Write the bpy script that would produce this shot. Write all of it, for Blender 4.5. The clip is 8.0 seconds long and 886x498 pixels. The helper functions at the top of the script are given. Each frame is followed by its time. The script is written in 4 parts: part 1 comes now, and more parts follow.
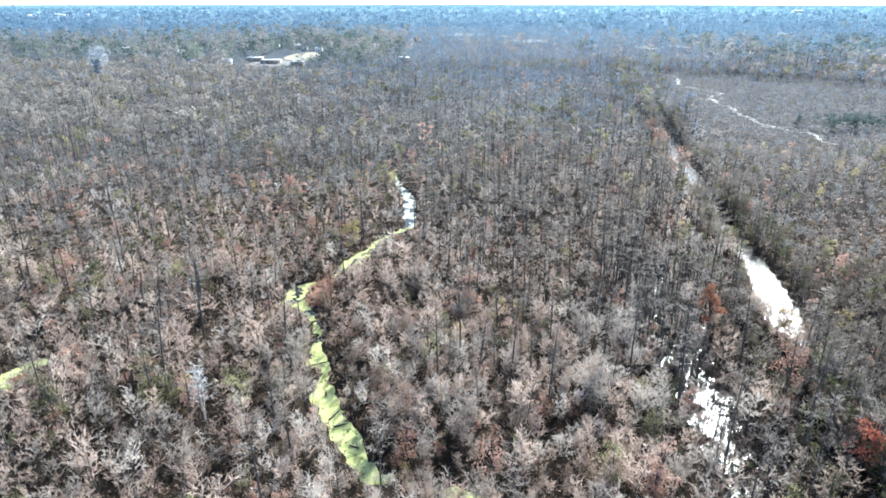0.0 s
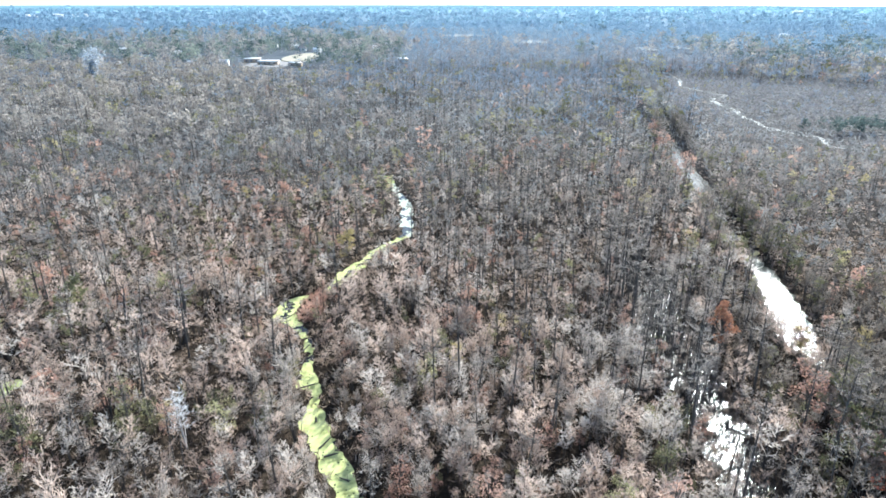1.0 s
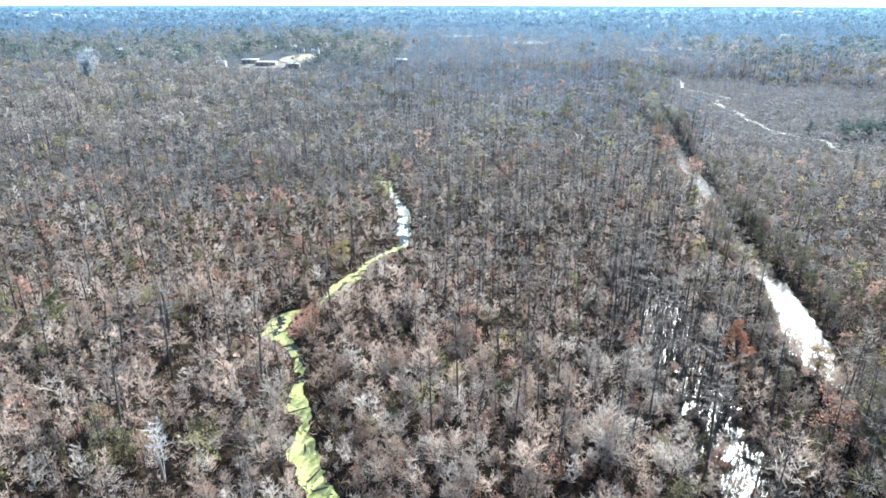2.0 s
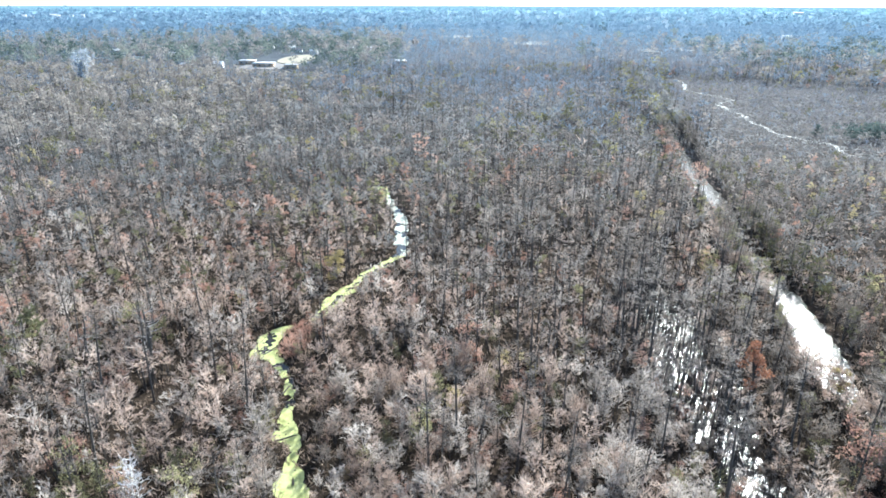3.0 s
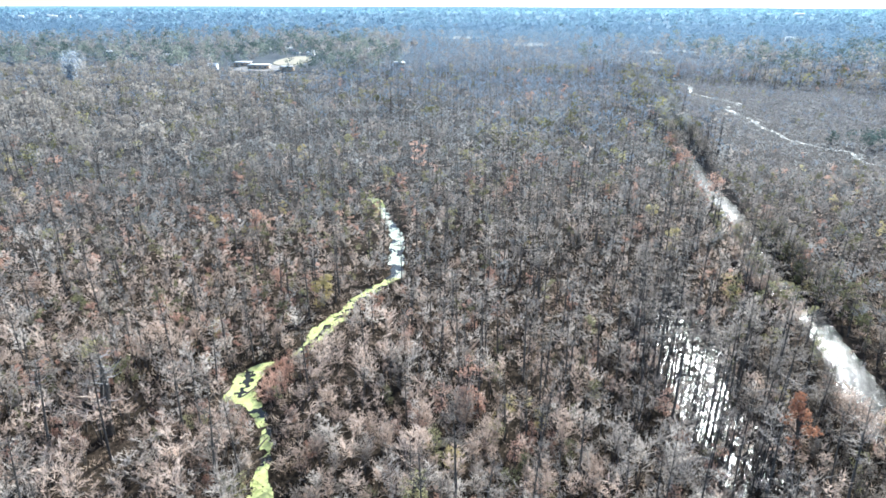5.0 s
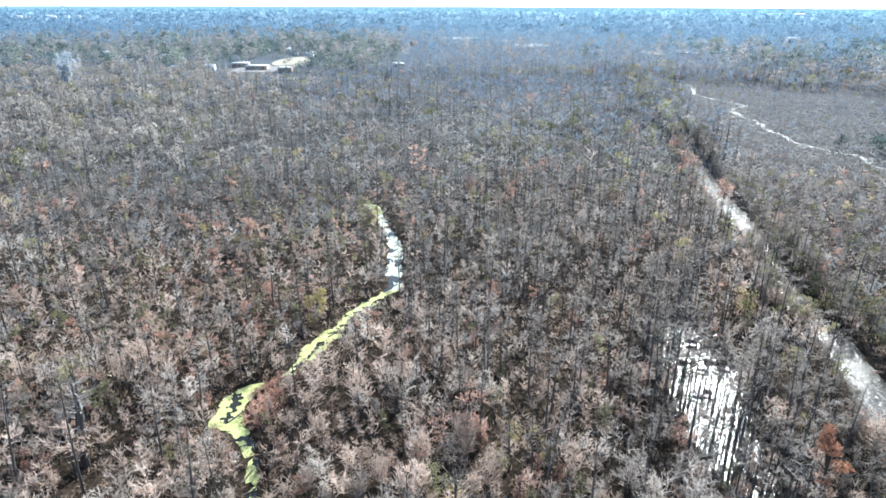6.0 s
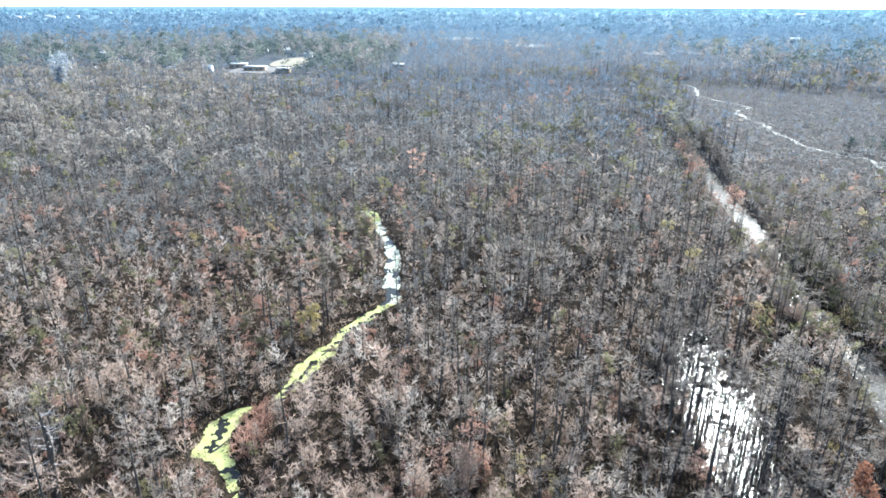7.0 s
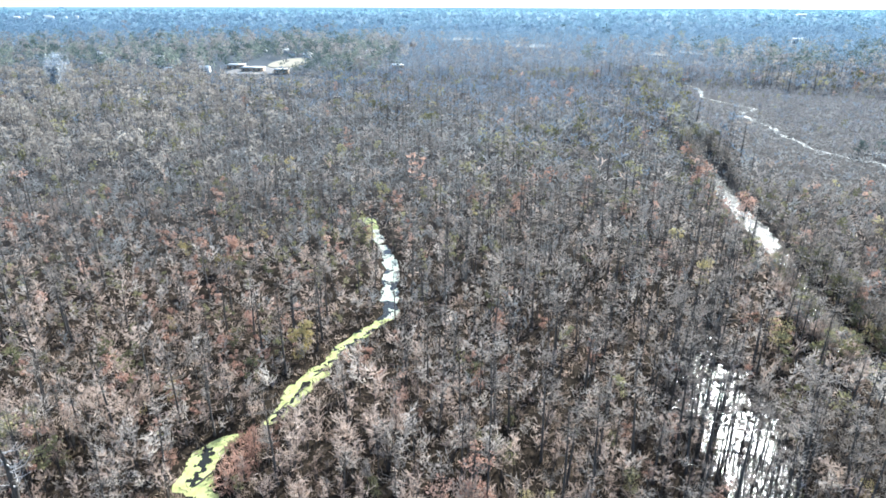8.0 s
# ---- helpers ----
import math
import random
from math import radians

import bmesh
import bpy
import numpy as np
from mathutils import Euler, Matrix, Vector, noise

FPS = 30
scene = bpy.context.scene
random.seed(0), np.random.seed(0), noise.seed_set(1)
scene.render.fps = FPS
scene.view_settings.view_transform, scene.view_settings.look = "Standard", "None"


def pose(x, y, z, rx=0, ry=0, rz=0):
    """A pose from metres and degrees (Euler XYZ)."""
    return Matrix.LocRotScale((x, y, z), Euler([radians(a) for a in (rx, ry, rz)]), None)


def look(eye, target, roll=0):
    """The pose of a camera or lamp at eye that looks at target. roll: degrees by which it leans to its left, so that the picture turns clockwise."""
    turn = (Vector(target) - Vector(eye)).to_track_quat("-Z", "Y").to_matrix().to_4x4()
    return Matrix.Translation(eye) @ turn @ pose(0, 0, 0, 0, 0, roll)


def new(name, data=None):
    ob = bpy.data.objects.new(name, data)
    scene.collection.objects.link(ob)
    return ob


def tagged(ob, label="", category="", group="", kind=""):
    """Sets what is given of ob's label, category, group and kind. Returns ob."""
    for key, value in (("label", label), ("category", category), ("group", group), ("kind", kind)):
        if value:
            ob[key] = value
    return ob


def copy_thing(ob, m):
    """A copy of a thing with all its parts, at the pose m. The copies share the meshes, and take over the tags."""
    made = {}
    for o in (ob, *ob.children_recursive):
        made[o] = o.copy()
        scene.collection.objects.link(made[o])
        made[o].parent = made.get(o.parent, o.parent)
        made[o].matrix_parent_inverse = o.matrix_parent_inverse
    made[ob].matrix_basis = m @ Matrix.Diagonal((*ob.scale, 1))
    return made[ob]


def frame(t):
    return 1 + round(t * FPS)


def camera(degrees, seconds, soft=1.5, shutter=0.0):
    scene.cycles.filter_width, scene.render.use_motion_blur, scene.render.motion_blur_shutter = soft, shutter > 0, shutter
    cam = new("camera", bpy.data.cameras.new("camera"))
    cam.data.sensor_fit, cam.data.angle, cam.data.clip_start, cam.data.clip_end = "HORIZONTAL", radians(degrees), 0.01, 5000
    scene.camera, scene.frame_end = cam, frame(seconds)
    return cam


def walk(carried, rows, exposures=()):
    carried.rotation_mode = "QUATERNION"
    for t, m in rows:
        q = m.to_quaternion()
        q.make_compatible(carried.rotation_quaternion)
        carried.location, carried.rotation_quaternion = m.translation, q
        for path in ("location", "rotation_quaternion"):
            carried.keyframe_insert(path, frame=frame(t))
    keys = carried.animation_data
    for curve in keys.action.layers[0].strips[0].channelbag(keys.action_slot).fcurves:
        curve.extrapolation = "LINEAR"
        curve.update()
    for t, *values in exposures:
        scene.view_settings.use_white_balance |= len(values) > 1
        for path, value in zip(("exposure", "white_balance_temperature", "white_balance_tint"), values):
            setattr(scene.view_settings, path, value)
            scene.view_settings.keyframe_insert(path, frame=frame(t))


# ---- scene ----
# ---------------------------------------------------------------- camera
cam = camera(71.0, 8.0, soft=1.6)
# seconds, x, y, z in metres; yaw, pitch, roll in degrees
ROWS = [
    (0.0, -0.603, -7.711, 63.038, 0.364, -21.884, -0.007),
    (0.5, -0.444, -4.358, 63.123, 0.336, -21.867, 0.017),
    (1.0, -0.299, -0.988, 63.197, 0.311, -21.851, 0.039),
    (1.5, -0.167, 2.400, 63.258, 0.287, -21.835, 0.060),
    (3.0, 0.146, 12.667, 63.369, 0.230, -21.790, 0.110),
    (3.5, 0.224, 16.124, 63.381, 0.215, -21.776, 0.122),
    (4.0, 0.287, 19.598, 63.381, 0.203, -21.762, 0.133),
    (4.5, 0.338, 23.090, 63.369, 0.192, -21.748, 0.142),
    (6.0, 0.407, 33.669, 63.259, 0.174, -21.710, 0.157),
    (6.5, 0.403, 37.231, 63.198, 0.172, -21.698, 0.158),
    (7.0, 0.385, 40.809, 63.124, 0.173, -21.687, 0.158),
    (7.5, 0.354, 44.405, 63.038, 0.175, -21.676, 0.155),
    (8.0, 0.309, 48.019, 62.940, 0.180, -21.665, 0.150),
]
EXPOSURE, KELVIN, TINT = 1.55, 5850, 4
walk(cam, [(t, pose(x, y, z, 90 + pitch, 0, yaw) @ pose(0, 0, 0, 0, 0, roll)) for t, x, y, z, yaw, pitch, roll in ROWS],
     exposures=[(0.0, EXPOSURE, KELVIN, TINT), (8.0, EXPOSURE, KELVIN, TINT)])

# ---------------------------------------------------------------- sky and sun
SUN_ELEVATION, SUN_AZIMUTH = 33.5, 28.2      # azimuth to the right of +y
world = bpy.data.worlds.new("sky")
scene.world = world
world.use_nodes = True
wn = world.node_tree.nodes
sky = wn.new("ShaderNodeTexSky")
sky.sky_type = 'NISHITA'
sky.sun_disc = False
sky.sun_elevation, sky.sun_rotation = radians(SUN_ELEVATION), radians(SUN_AZIMUTH)
sky.altitude, sky.air_density, sky.dust_density, sky.ozone_density = 60, 1.0, 0.9, 1.0
wn["Background"].inputs["Strength"].default_value = 0.115
world.node_tree.links.new(sky.outputs[0], wn["Background"].inputs["Color"])

sun_way = Vector((math.sin(radians(SUN_AZIMUTH)) * math.cos(radians(SUN_ELEVATION)),
                  math.cos(radians(SUN_AZIMUTH)) * math.cos(radians(SUN_ELEVATION)),
                  math.sin(radians(SUN_ELEVATION))))
sun = new("sun", bpy.data.lights.new("sun", "SUN"))
sun.data.energy, sun.data.angle, sun.data.color = 5.0, radians(0.53), (1.0, 0.95, 0.88)
sun.matrix_world = look(sun_way * 900, (0, 0, 0))


# ---------------------------------------------------------------- materials
def material(name, rough=0.8, specular=0.3):
    m = bpy.data.materials.new(name)
    m.use_nodes = True
    b = m.node_tree.nodes["Principled BSDF"]
    b.inputs["Roughness"].default_value = rough
    b.inputs["Specular IOR Level"].default_value = specular
    return m, m.node_tree.nodes, m.node_tree.links, b


def ramp(nodes, stops):
    r = nodes.new("ShaderNodeValToRGB")
    e = r.color_ramp.elements
    while len(e) < len(stops):
        e.new(0.5)
    for k, (at, c) in enumerate(stops):
        e[k].position, e[k].color = at, (*c, 1)
    return r


def mixed(nodes, links, fac, a, b, mode="MIX"):
    n = nodes.new("ShaderNodeMix")
    n.data_type, n.blend_type = "RGBA", mode
    for k, v in ((0, fac), (6, a), (7, b)):
        if hasattr(v, "is_output"):
            links.new(v, n.inputs[k])
        else:
            n.inputs[k].default_value = v if k == 0 else (*v, 1)
    return n.outputs[2]


def noise_at(nodes, links, scale, detail=4.0, rough=0.6, vector=None):
    n = nodes.new("ShaderNodeTexNoise")
    n.inputs["Scale"].default_value, n.inputs["Detail"].default_value = scale, detail
    n.inputs["Roughness"].default_value = rough
    if vector is None:
        vector = nodes.new("ShaderNodeNewGeometry").outputs["Position"]
    links.new(vector, n.inputs["Vector"])
    return n.outputs["Fac"]


def plant_material(name, stops, through_light=0.0, rough=0.7, specular=0.15, patch=0.05):
    """Bark, twigs or leaves: colour varies plant by plant, a little twig by twig, and in patches over the ground."""
    m, nodes, links, b = material(name, rough, specular)
    r = ramp(nodes, stops)
    twig = nodes.new("ShaderNodeNewGeometry").outputs["Random Per Island"]
    tone = nodes.new("ShaderNodeAttribute")
    tone.attribute_name = "tone"
    single = nodes.new("ShaderNodeObjectInfo").outputs["Random"]
    plant = nodes.new("ShaderNodeMix")
    many = nodes.new("ShaderNodeMath")
    many.operation = "GREATER_THAN"
    links.new(tone.outputs["Fac"], many.inputs[0])
    many.inputs[1].default_value = 0.5
    less = nodes.new("ShaderNodeMath")
    less.operation = "SUBTRACT"
    links.new(tone.outputs["Fac"], less.inputs[0])
    less.inputs[1].default_value = 1.0
    links.new(many.outputs[0], plant.inputs[0])
    links.new(single, plant.inputs[2])
    links.new(less.outputs[0], plant.inputs[3])

    def weighted(value, weight, rest):
        n = nodes.new("ShaderNodeMath")
        n.operation = "MULTIPLY_ADD"
        links.new(value, n.inputs[0])
        n.inputs[1].default_value = weight
        if hasattr(rest, "is_output"):
            links.new(rest, n.inputs[2])
        else:
            n.inputs[2].default_value = rest
        return n.outputs[0]

    wide = weighted(noise_at(nodes, links, patch, 3.0), 0.6, -0.17)
    fac = weighted(plant.outputs[0], 0.62, weighted(twig, 0.12, wide))
    links.new(fac, r.inputs[0])
    links.new(r.outputs[0], b.inputs["Base Color"])
    if through_light:
        t = nodes.new("ShaderNodeBsdfTranslucent")
        links.new(r.outputs[0], t.inputs["Color"])
        mx = nodes.new("ShaderNodeMixShader")
        mx.inputs[0].default_value = through_light
        links.new(b.outputs[0], mx.inputs[1])
        links.new(t.outputs[0], mx.inputs[2])
        links.new(mx.outputs[0], nodes["Material Output"].inputs["Surface"])
    return m


GREY_TWIG = plant_material("grey_twigs", [(0.1, (0.222, 0.19, 0.165)), (0.4, (0.43, 0.378, 0.332)), (0.85, (0.79, 0.715, 0.64))], 0.42)
TAWNY_TWIG = plant_material("tawny_twigs", [(0.1, (0.25, 0.175, 0.138)), (0.4, (0.462, 0.362, 0.298)), (0.85, (0.745, 0.61, 0.515))], 0.42)
CYPRESS_TWIG = plant_material("cypress_twigs", [(0.1, (0.173, 0.148, 0.129)), (0.5, (0.326, 0.283, 0.247)), (0.85, (0.578, 0.510, 0.446))], 0.33)
RUST_LEAF = plant_material("rust_leaves", [(0.1, (0.29, 0.168, 0.128)), (0.5, (0.47, 0.292, 0.223)), (0.85, (0.64, 0.44, 0.35))], 0.4)
RUSSET_LEAF = plant_material("russet_leaves", [(0.1, (0.27, 0.125, 0.075)), (0.5, (0.42, 0.215, 0.135)), (0.85, (0.56, 0.32, 0.215))], 0.35)
SCARLET_LEAF = plant_material("scarlet_leaves", [(0.1, (0.48, 0.15, 0.09)), (0.5, (0.66, 0.24, 0.15)), (0.9, (0.74, 0.38, 0.25))], 0.4)
OLIVE_LEAF = plant_material("olive_leaves", [(0.1, (0.10, 0.10, 0.055)), (0.5, (0.22, 0.21, 0.11)), (0.85, (0.40, 0.37, 0.20))], 0.3)
GOLD_LEAF = plant_material("golden_leaves", [(0.1, (0.309, 0.244, 0.108)), (0.5, (0.483, 0.399, 0.194)), (0.85, (0.638, 0.566, 0.324))], 0.35)
PINE_LEAF = plant_material("pine_needles", [(0.1, (0.060, 0.088, 0.086)), (0.5, (0.088, 0.120, 0.115)), (0.85, (0.127, 0.161, 0.150))], 0.5, 0.9, 0.03, 0.006)
# middle-distance twigs: the near colours cooled and dulled to stand in for haze
MID_TWIG = plant_material("haze_greyed_twigs", [(0.1, (0.127, 0.129, 0.129)), (0.45, (0.215, 0.218, 0.217)), (0.85, (0.353, 0.356, 0.352))], 0.5, 0.65, 0.3, 0.02)
MID_TAWNY = plant_material("haze_greyed_tawny_twigs", [(0.1, (0.143, 0.126, 0.117)), (0.45, (0.242, 0.216, 0.199)), (0.85, (0.377, 0.338, 0.310))], 0.5, 0.65, 0.3, 0.02)
# far plants: haze is put into the colour, greyer and bluer than near ones
HAZED_TWIG = plant_material("haze_tinted_grey_twigs", [(0.1, (0.155, 0.198, 0.251)), (0.5, (0.198, 0.249, 0.313)), (0.85, (0.249, 0.306, 0.375))], 0.5, 0.9, 0.0, 0.006)
HAZED_TAWNY = plant_material("haze_tinted_tawny_twigs", [(0.1, (0.159, 0.154, 0.167)), (0.5, (0.212, 0.208, 0.224)), (0.85, (0.274, 0.274, 0.293))], 0.5, 0.9, 0.03, 0.006)
HAZED_OLIVE = plant_material("haze_tinted_olive_leaves", [(0.1, (0.145, 0.173, 0.150)), (0.5, (0.196, 0.228, 0.197)), (0.85, (0.261, 0.297, 0.252))], 0.5, 0.9, 0.03, 0.006)
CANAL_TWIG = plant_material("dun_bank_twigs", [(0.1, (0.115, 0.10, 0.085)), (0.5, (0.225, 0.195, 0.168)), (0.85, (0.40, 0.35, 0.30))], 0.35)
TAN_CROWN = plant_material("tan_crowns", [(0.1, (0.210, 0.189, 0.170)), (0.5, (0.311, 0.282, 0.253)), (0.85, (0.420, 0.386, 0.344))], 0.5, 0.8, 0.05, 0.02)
HAZED_TAN = plant_material("haze_tinted_tan_crowns", [(0.1, (0.201, 0.189, 0.189)), (0.5, (0.271, 0.255, 0.247)), (0.85, (0.351, 0.333, 0.311))], 0.5, 0.9, 0.03, 0.006)
# farthest crowns: bluer still, aerial haze painted into their base colours
HAZE_BLUE_WOODS = plant_material("haze_blue_crowns", [(0.1, (0.147, 0.221, 0.297)), (0.5, (0.180, 0.265, 0.350)), (0.85, (0.221, 0.312, 0.400))], 0.5, 0.9, 0.0, 0.004)
HAZE_DISTANT_WOODS = plant_material("haze_distant_crowns", [(0.1, (0.176, 0.271, 0.344)), (0.5, (0.209, 0.318, 0.397)), (0.85, (0.251, 0.365, 0.442))], 0.5, 0.9, 0.0, 0.002)
HAZE_FAINT_WOODS = plant_material("haze_faint_crowns", [(0.1, (0.257, 0.404, 0.479)), (0.5, (0.295, 0.451, 0.528)), (0.85, (0.342, 0.503, 0.573))], 0.5, 0.9, 0.0, 0.001)
SCRUB = plant_material("dry_scrub", [(0.1, (0.17, 0.125, 0.095)), (0.5, (0.37, 0.285, 0.22)), (0.85, (0.58, 0.465, 0.37))], 0.3)


def bark_material(name, dark, pale):
    m, nodes, links, b = material(name, 0.9, 0.2)
    co = nodes.new("ShaderNodeTexCoord").outputs["Object"]
    mp = nodes.new("ShaderNodeMapping")
    mp.inputs["Scale"].default_value = (6, 6, 0.7)
    links.new(co, mp.inputs[0])
    n = noise_at(nodes, links, 1.5, 5.0, 0.65, mp.outputs[0])
    r = ramp(nodes, [(0.3, dark), (0.7, pale)])
    links.new(n, r.inputs[0])
    links.new(r.outputs[0], b.inputs["Base Color"])
    bp = nodes.new("ShaderNodeBump")
    bp.inputs["Strength"].default_value, bp.inputs["Distance"].default_value = 0.6, 0.05
    links.new(n, bp.inputs["Height"])
    links.new(bp.outputs[0], b.inputs["Normal"])
    return m


BARK = bark_material("grey_bark", (0.032, 0.028, 0.025), (0.13, 0.118, 0.108))
DEAD_BARK = bark_material("bleached_bark", (0.34, 0.31, 0.29), (0.62, 0.58, 0.55))


def ground_material():
    m, nodes, links, b = material("leaf_litter_hazed_far", 1.0, 0.03)
    fine = noise_at(nodes, links, 1.3, 6.0, 0.7)
    r1 = ramp(nodes, [(0.28, (0.012, 0.010, 0.008)), (0.5, (0.032, 0.026, 0.021)), (0.75, (0.10, 0.078, 0.06))])
    links.new(fine, r1.inputs[0])
    wide = noise_at(nodes, links, 0.035, 4.0)
    r2 = ramp(nodes, [(0.35, (0.55, 0.55, 0.5)), (0.65, (1.0, 0.95, 0.9))])
    links.new(wide, r2.inputs[0])
    litter = mixed(nodes, links, 1.0, r1.outputs[0], r2.outputs[0], "MULTIPLY")
    # haze put into the colour: the litter turns grey, then blue, with distance
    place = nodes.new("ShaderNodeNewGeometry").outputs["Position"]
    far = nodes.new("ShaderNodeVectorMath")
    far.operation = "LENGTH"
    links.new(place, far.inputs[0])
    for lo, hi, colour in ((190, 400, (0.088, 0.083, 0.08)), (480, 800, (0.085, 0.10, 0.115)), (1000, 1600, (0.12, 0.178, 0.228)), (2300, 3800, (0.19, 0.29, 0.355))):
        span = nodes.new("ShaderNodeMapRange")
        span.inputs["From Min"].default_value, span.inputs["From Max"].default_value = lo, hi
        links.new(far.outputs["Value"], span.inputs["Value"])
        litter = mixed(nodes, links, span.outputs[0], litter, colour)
    links.new(litter, b.inputs["Base Color"])
    bp = nodes.new("ShaderNodeBump")
    bp.inputs["Strength"].default_value, bp.inputs["Distance"].default_value = 0.8, 0.3
    links.new(fine, bp.inputs["Height"])
    links.new(bp.outputs[0], b.inputs["Normal"])
    return m


LITTER = ground_material()


def water_material(name, base, rough, wave):
    """Still water: a dark bed, fine ripples in drifting patches."""
    m, nodes, links, b = material(name, rough, 0.5)
    b.inputs["IOR"].default_value = 1.33
    n = noise_at(nodes, links, 0.35, 3.0)
    links.new(mixed(nodes, links, n, tuple(0.6 * c for c in base), tuple(1.5 * c for c in base)), b.inputs["Base Color"])
    broad = nodes.new("ShaderNodeBump")
    broad.inputs["Strength"].default_value, broad.inputs["Distance"].default_value = wave, 0.12
    links.new(noise_at(nodes, links, 0.9, 3.0), broad.inputs["Height"])
    fine = nodes.new("ShaderNodeBump")
    fine.inputs["Strength"].default_value, fine.inputs["Distance"].default_value = wave, 0.035
    links.new(noise_at(nodes, links, 5.0, 3.0), fine.inputs["Height"])
    links.new(broad.outputs[0], fine.inputs["Normal"])
    links.new(fine.outputs[0], b.inputs["Normal"])
    return m


WATER = water_material("swamp_water", (0.018, 0.018, 0.015), 0.17, 0.56)


def weed_material(name, low, mid, high):
    m, nodes, links, b = material(name, 0.85, 0.1)
    r = ramp(nodes, [(0.3, low), (0.5, mid), (0.8, high)])
    links.new(noise_at(nodes, links, 0.6, 6.0, 0.7), r.inputs[0])
    links.new(r.outputs[0], b.inputs["Base Color"])
    return m


WEED = weed_material("duckweed", (0.26, 0.29, 0.10), (0.43, 0.46, 0.19), (0.52, 0.54, 0.28))
# scum paled so its colour also stands in for sky reflected on the water
SCUM_GLINT = weed_material("scum_with_sky_glint", (0.32, 0.35, 0.27), (0.48, 0.51, 0.42), (0.62, 0.64, 0.56))


def plain(name, dark, pale, scale=0.5, rough=0.8):
    m, nodes, links, b = material(name, rough, 0.3)
    r = ramp(nodes, [(0.3, dark), (0.7, pale)])
    links.new(noise_at(nodes, links, scale, 5.0), r.inputs[0])
    links.new(r.outputs[0], b.inputs["Base Color"])
    return m


WHITE_ROOF = plain("white_membrane_roof", (0.6, 0.6, 0.59), (0.78, 0.78, 0.77), 0.1)
WHITE_WALL = plain("white_siding", (0.6, 0.6, 0.58), (0.78, 0.77, 0.74), 0.4)
TAN_WALL = plain("tan_brick", (0.34, 0.25, 0.18), (0.46, 0.36, 0.27), 0.6)
GREY_SHINGLE = plain("grey_shingles", (0.16, 0.15, 0.15), (0.30, 0.29, 0.28), 0.8)
DRY_GRASS = plain("dry_grass", (0.24, 0.22, 0.165), (0.30, 0.275, 0.21), 0.05, 0.95)
FAR_FIELD = plain("blue_grey_field", (0.13, 0.15, 0.155), (0.18, 0.195, 0.195), 0.02, 0.95)
LAWN = plain("winter_lawn", (0.22, 0.225, 0.18), (0.30, 0.295, 0.235), 0.04, 0.95)
PALE_PAVING = plain("pale_concrete", (0.14, 0.135, 0.13), (0.24, 0.23, 0.22), 0.08, 0.9)


# ---------------------------------------------------------------- mesh helpers
def mesh_of(name, verts, faces, mat):
    """A mesh from an (n, 3) array and an (m, 3) or (m, 4) array of corners."""
    verts, faces = np.asarray(verts, np.float32), np.asarray(faces, np.int32)
    k = faces.shape[1]
    me = bpy.data.meshes.new(name)
    me.vertices.add(len(verts))
    me.vertices.foreach_set("co", verts.ravel())
    me.loops.add(faces.size)
    me.loops.foreach_set("vertex_index", faces.ravel())
    me.polygons.add(len(faces))
    me.polygons.foreach_set("loop_start", np.arange(0, faces.size, k, dtype=np.int32))
    me.polygons.foreach_set("loop_total", np.full(len(faces), k, np.int32))
    me.update(calc_edges=True)
    me.materials.append(mat)
    return me


def part(name, mesh, parent, label=""):
    ob = new(name, mesh)
    ob.parent = parent
    return tagged(ob, label)


rng = np.random.default_rng(7)


def unit(v):
    return v / np.maximum(np.linalg.norm(v, axis=-1, keepdims=True), 1e-6)


def slivers(start, way, width):
    """One tapering blade per row: start points, vectors to the tips, widths at the foot."""
    start, way = np.asarray(start, float), np.asarray(way, float)
    side = unit(np.cross(way, rng.normal(size=way.shape))) * (np.asarray(width) * 0.5)[:, None]
    v = np.stack([start - side, start + side, start + way], 1).reshape(-1, 3)
    return v, np.arange(len(v)).reshape(-1, 3)


def leaves(centre, size):
    """One ragged leaf spray (a triangle of uneven turn) per row."""
    a = unit(rng.normal(size=centre.shape))
    b = unit(np.cross(a, rng.normal(size=centre.shape)))
    s = np.asarray(size)[:, None]
    v = np.stack([centre + a * s, centre - a * s * 0.5 + b * s * 0.8, centre - a * s * 0.5 - b * s * 0.8], 1).reshape(-1, 3)
    return v, np.arange(len(v)).reshape(-1, 3)


class Wood:
    """One connected piece of trunk, stems and limbs: a limb grows out of a ring that is there already."""

    def __init__(self):
        self.v, self.f, self.n = [], [], 0

    def limb(self, path, radii, sides=5, root=None):
        path, radii = np.asarray(path, float), np.asarray(radii, float)
        way = unit(path[-1] - path[0])
        a = unit(np.cross(way, (0.31, 0.9, 0.17) if abs(way[2]) > 0.8 else (0.0, 0.0, 1.0)))
        b = np.cross(way, a)
        ang = np.arange(sides) * 2 * np.pi / sides
        ring = np.cos(ang)[:, None] * a + np.sin(ang)[:, None] * b
        rings = [] if root is None else [list(root)]
        for k in range(0 if root is None else 1, len(path)):
            self.v.append(path[k] + radii[k] * ring)
            rings.append(list(range(self.n, self.n + sides)))
            self.n += sides
        for lo, hi in zip(rings, rings[1:]):
            for j in range(sides):
                p, q = lo[j], lo[(j + 1) % sides]
                self.f += [(p, q, hi[j]), (q, hi[(j + 1) % sides], hi[j])]
        return rings

    def done(self):
        return np.concatenate(self.v), np.array(self.f)


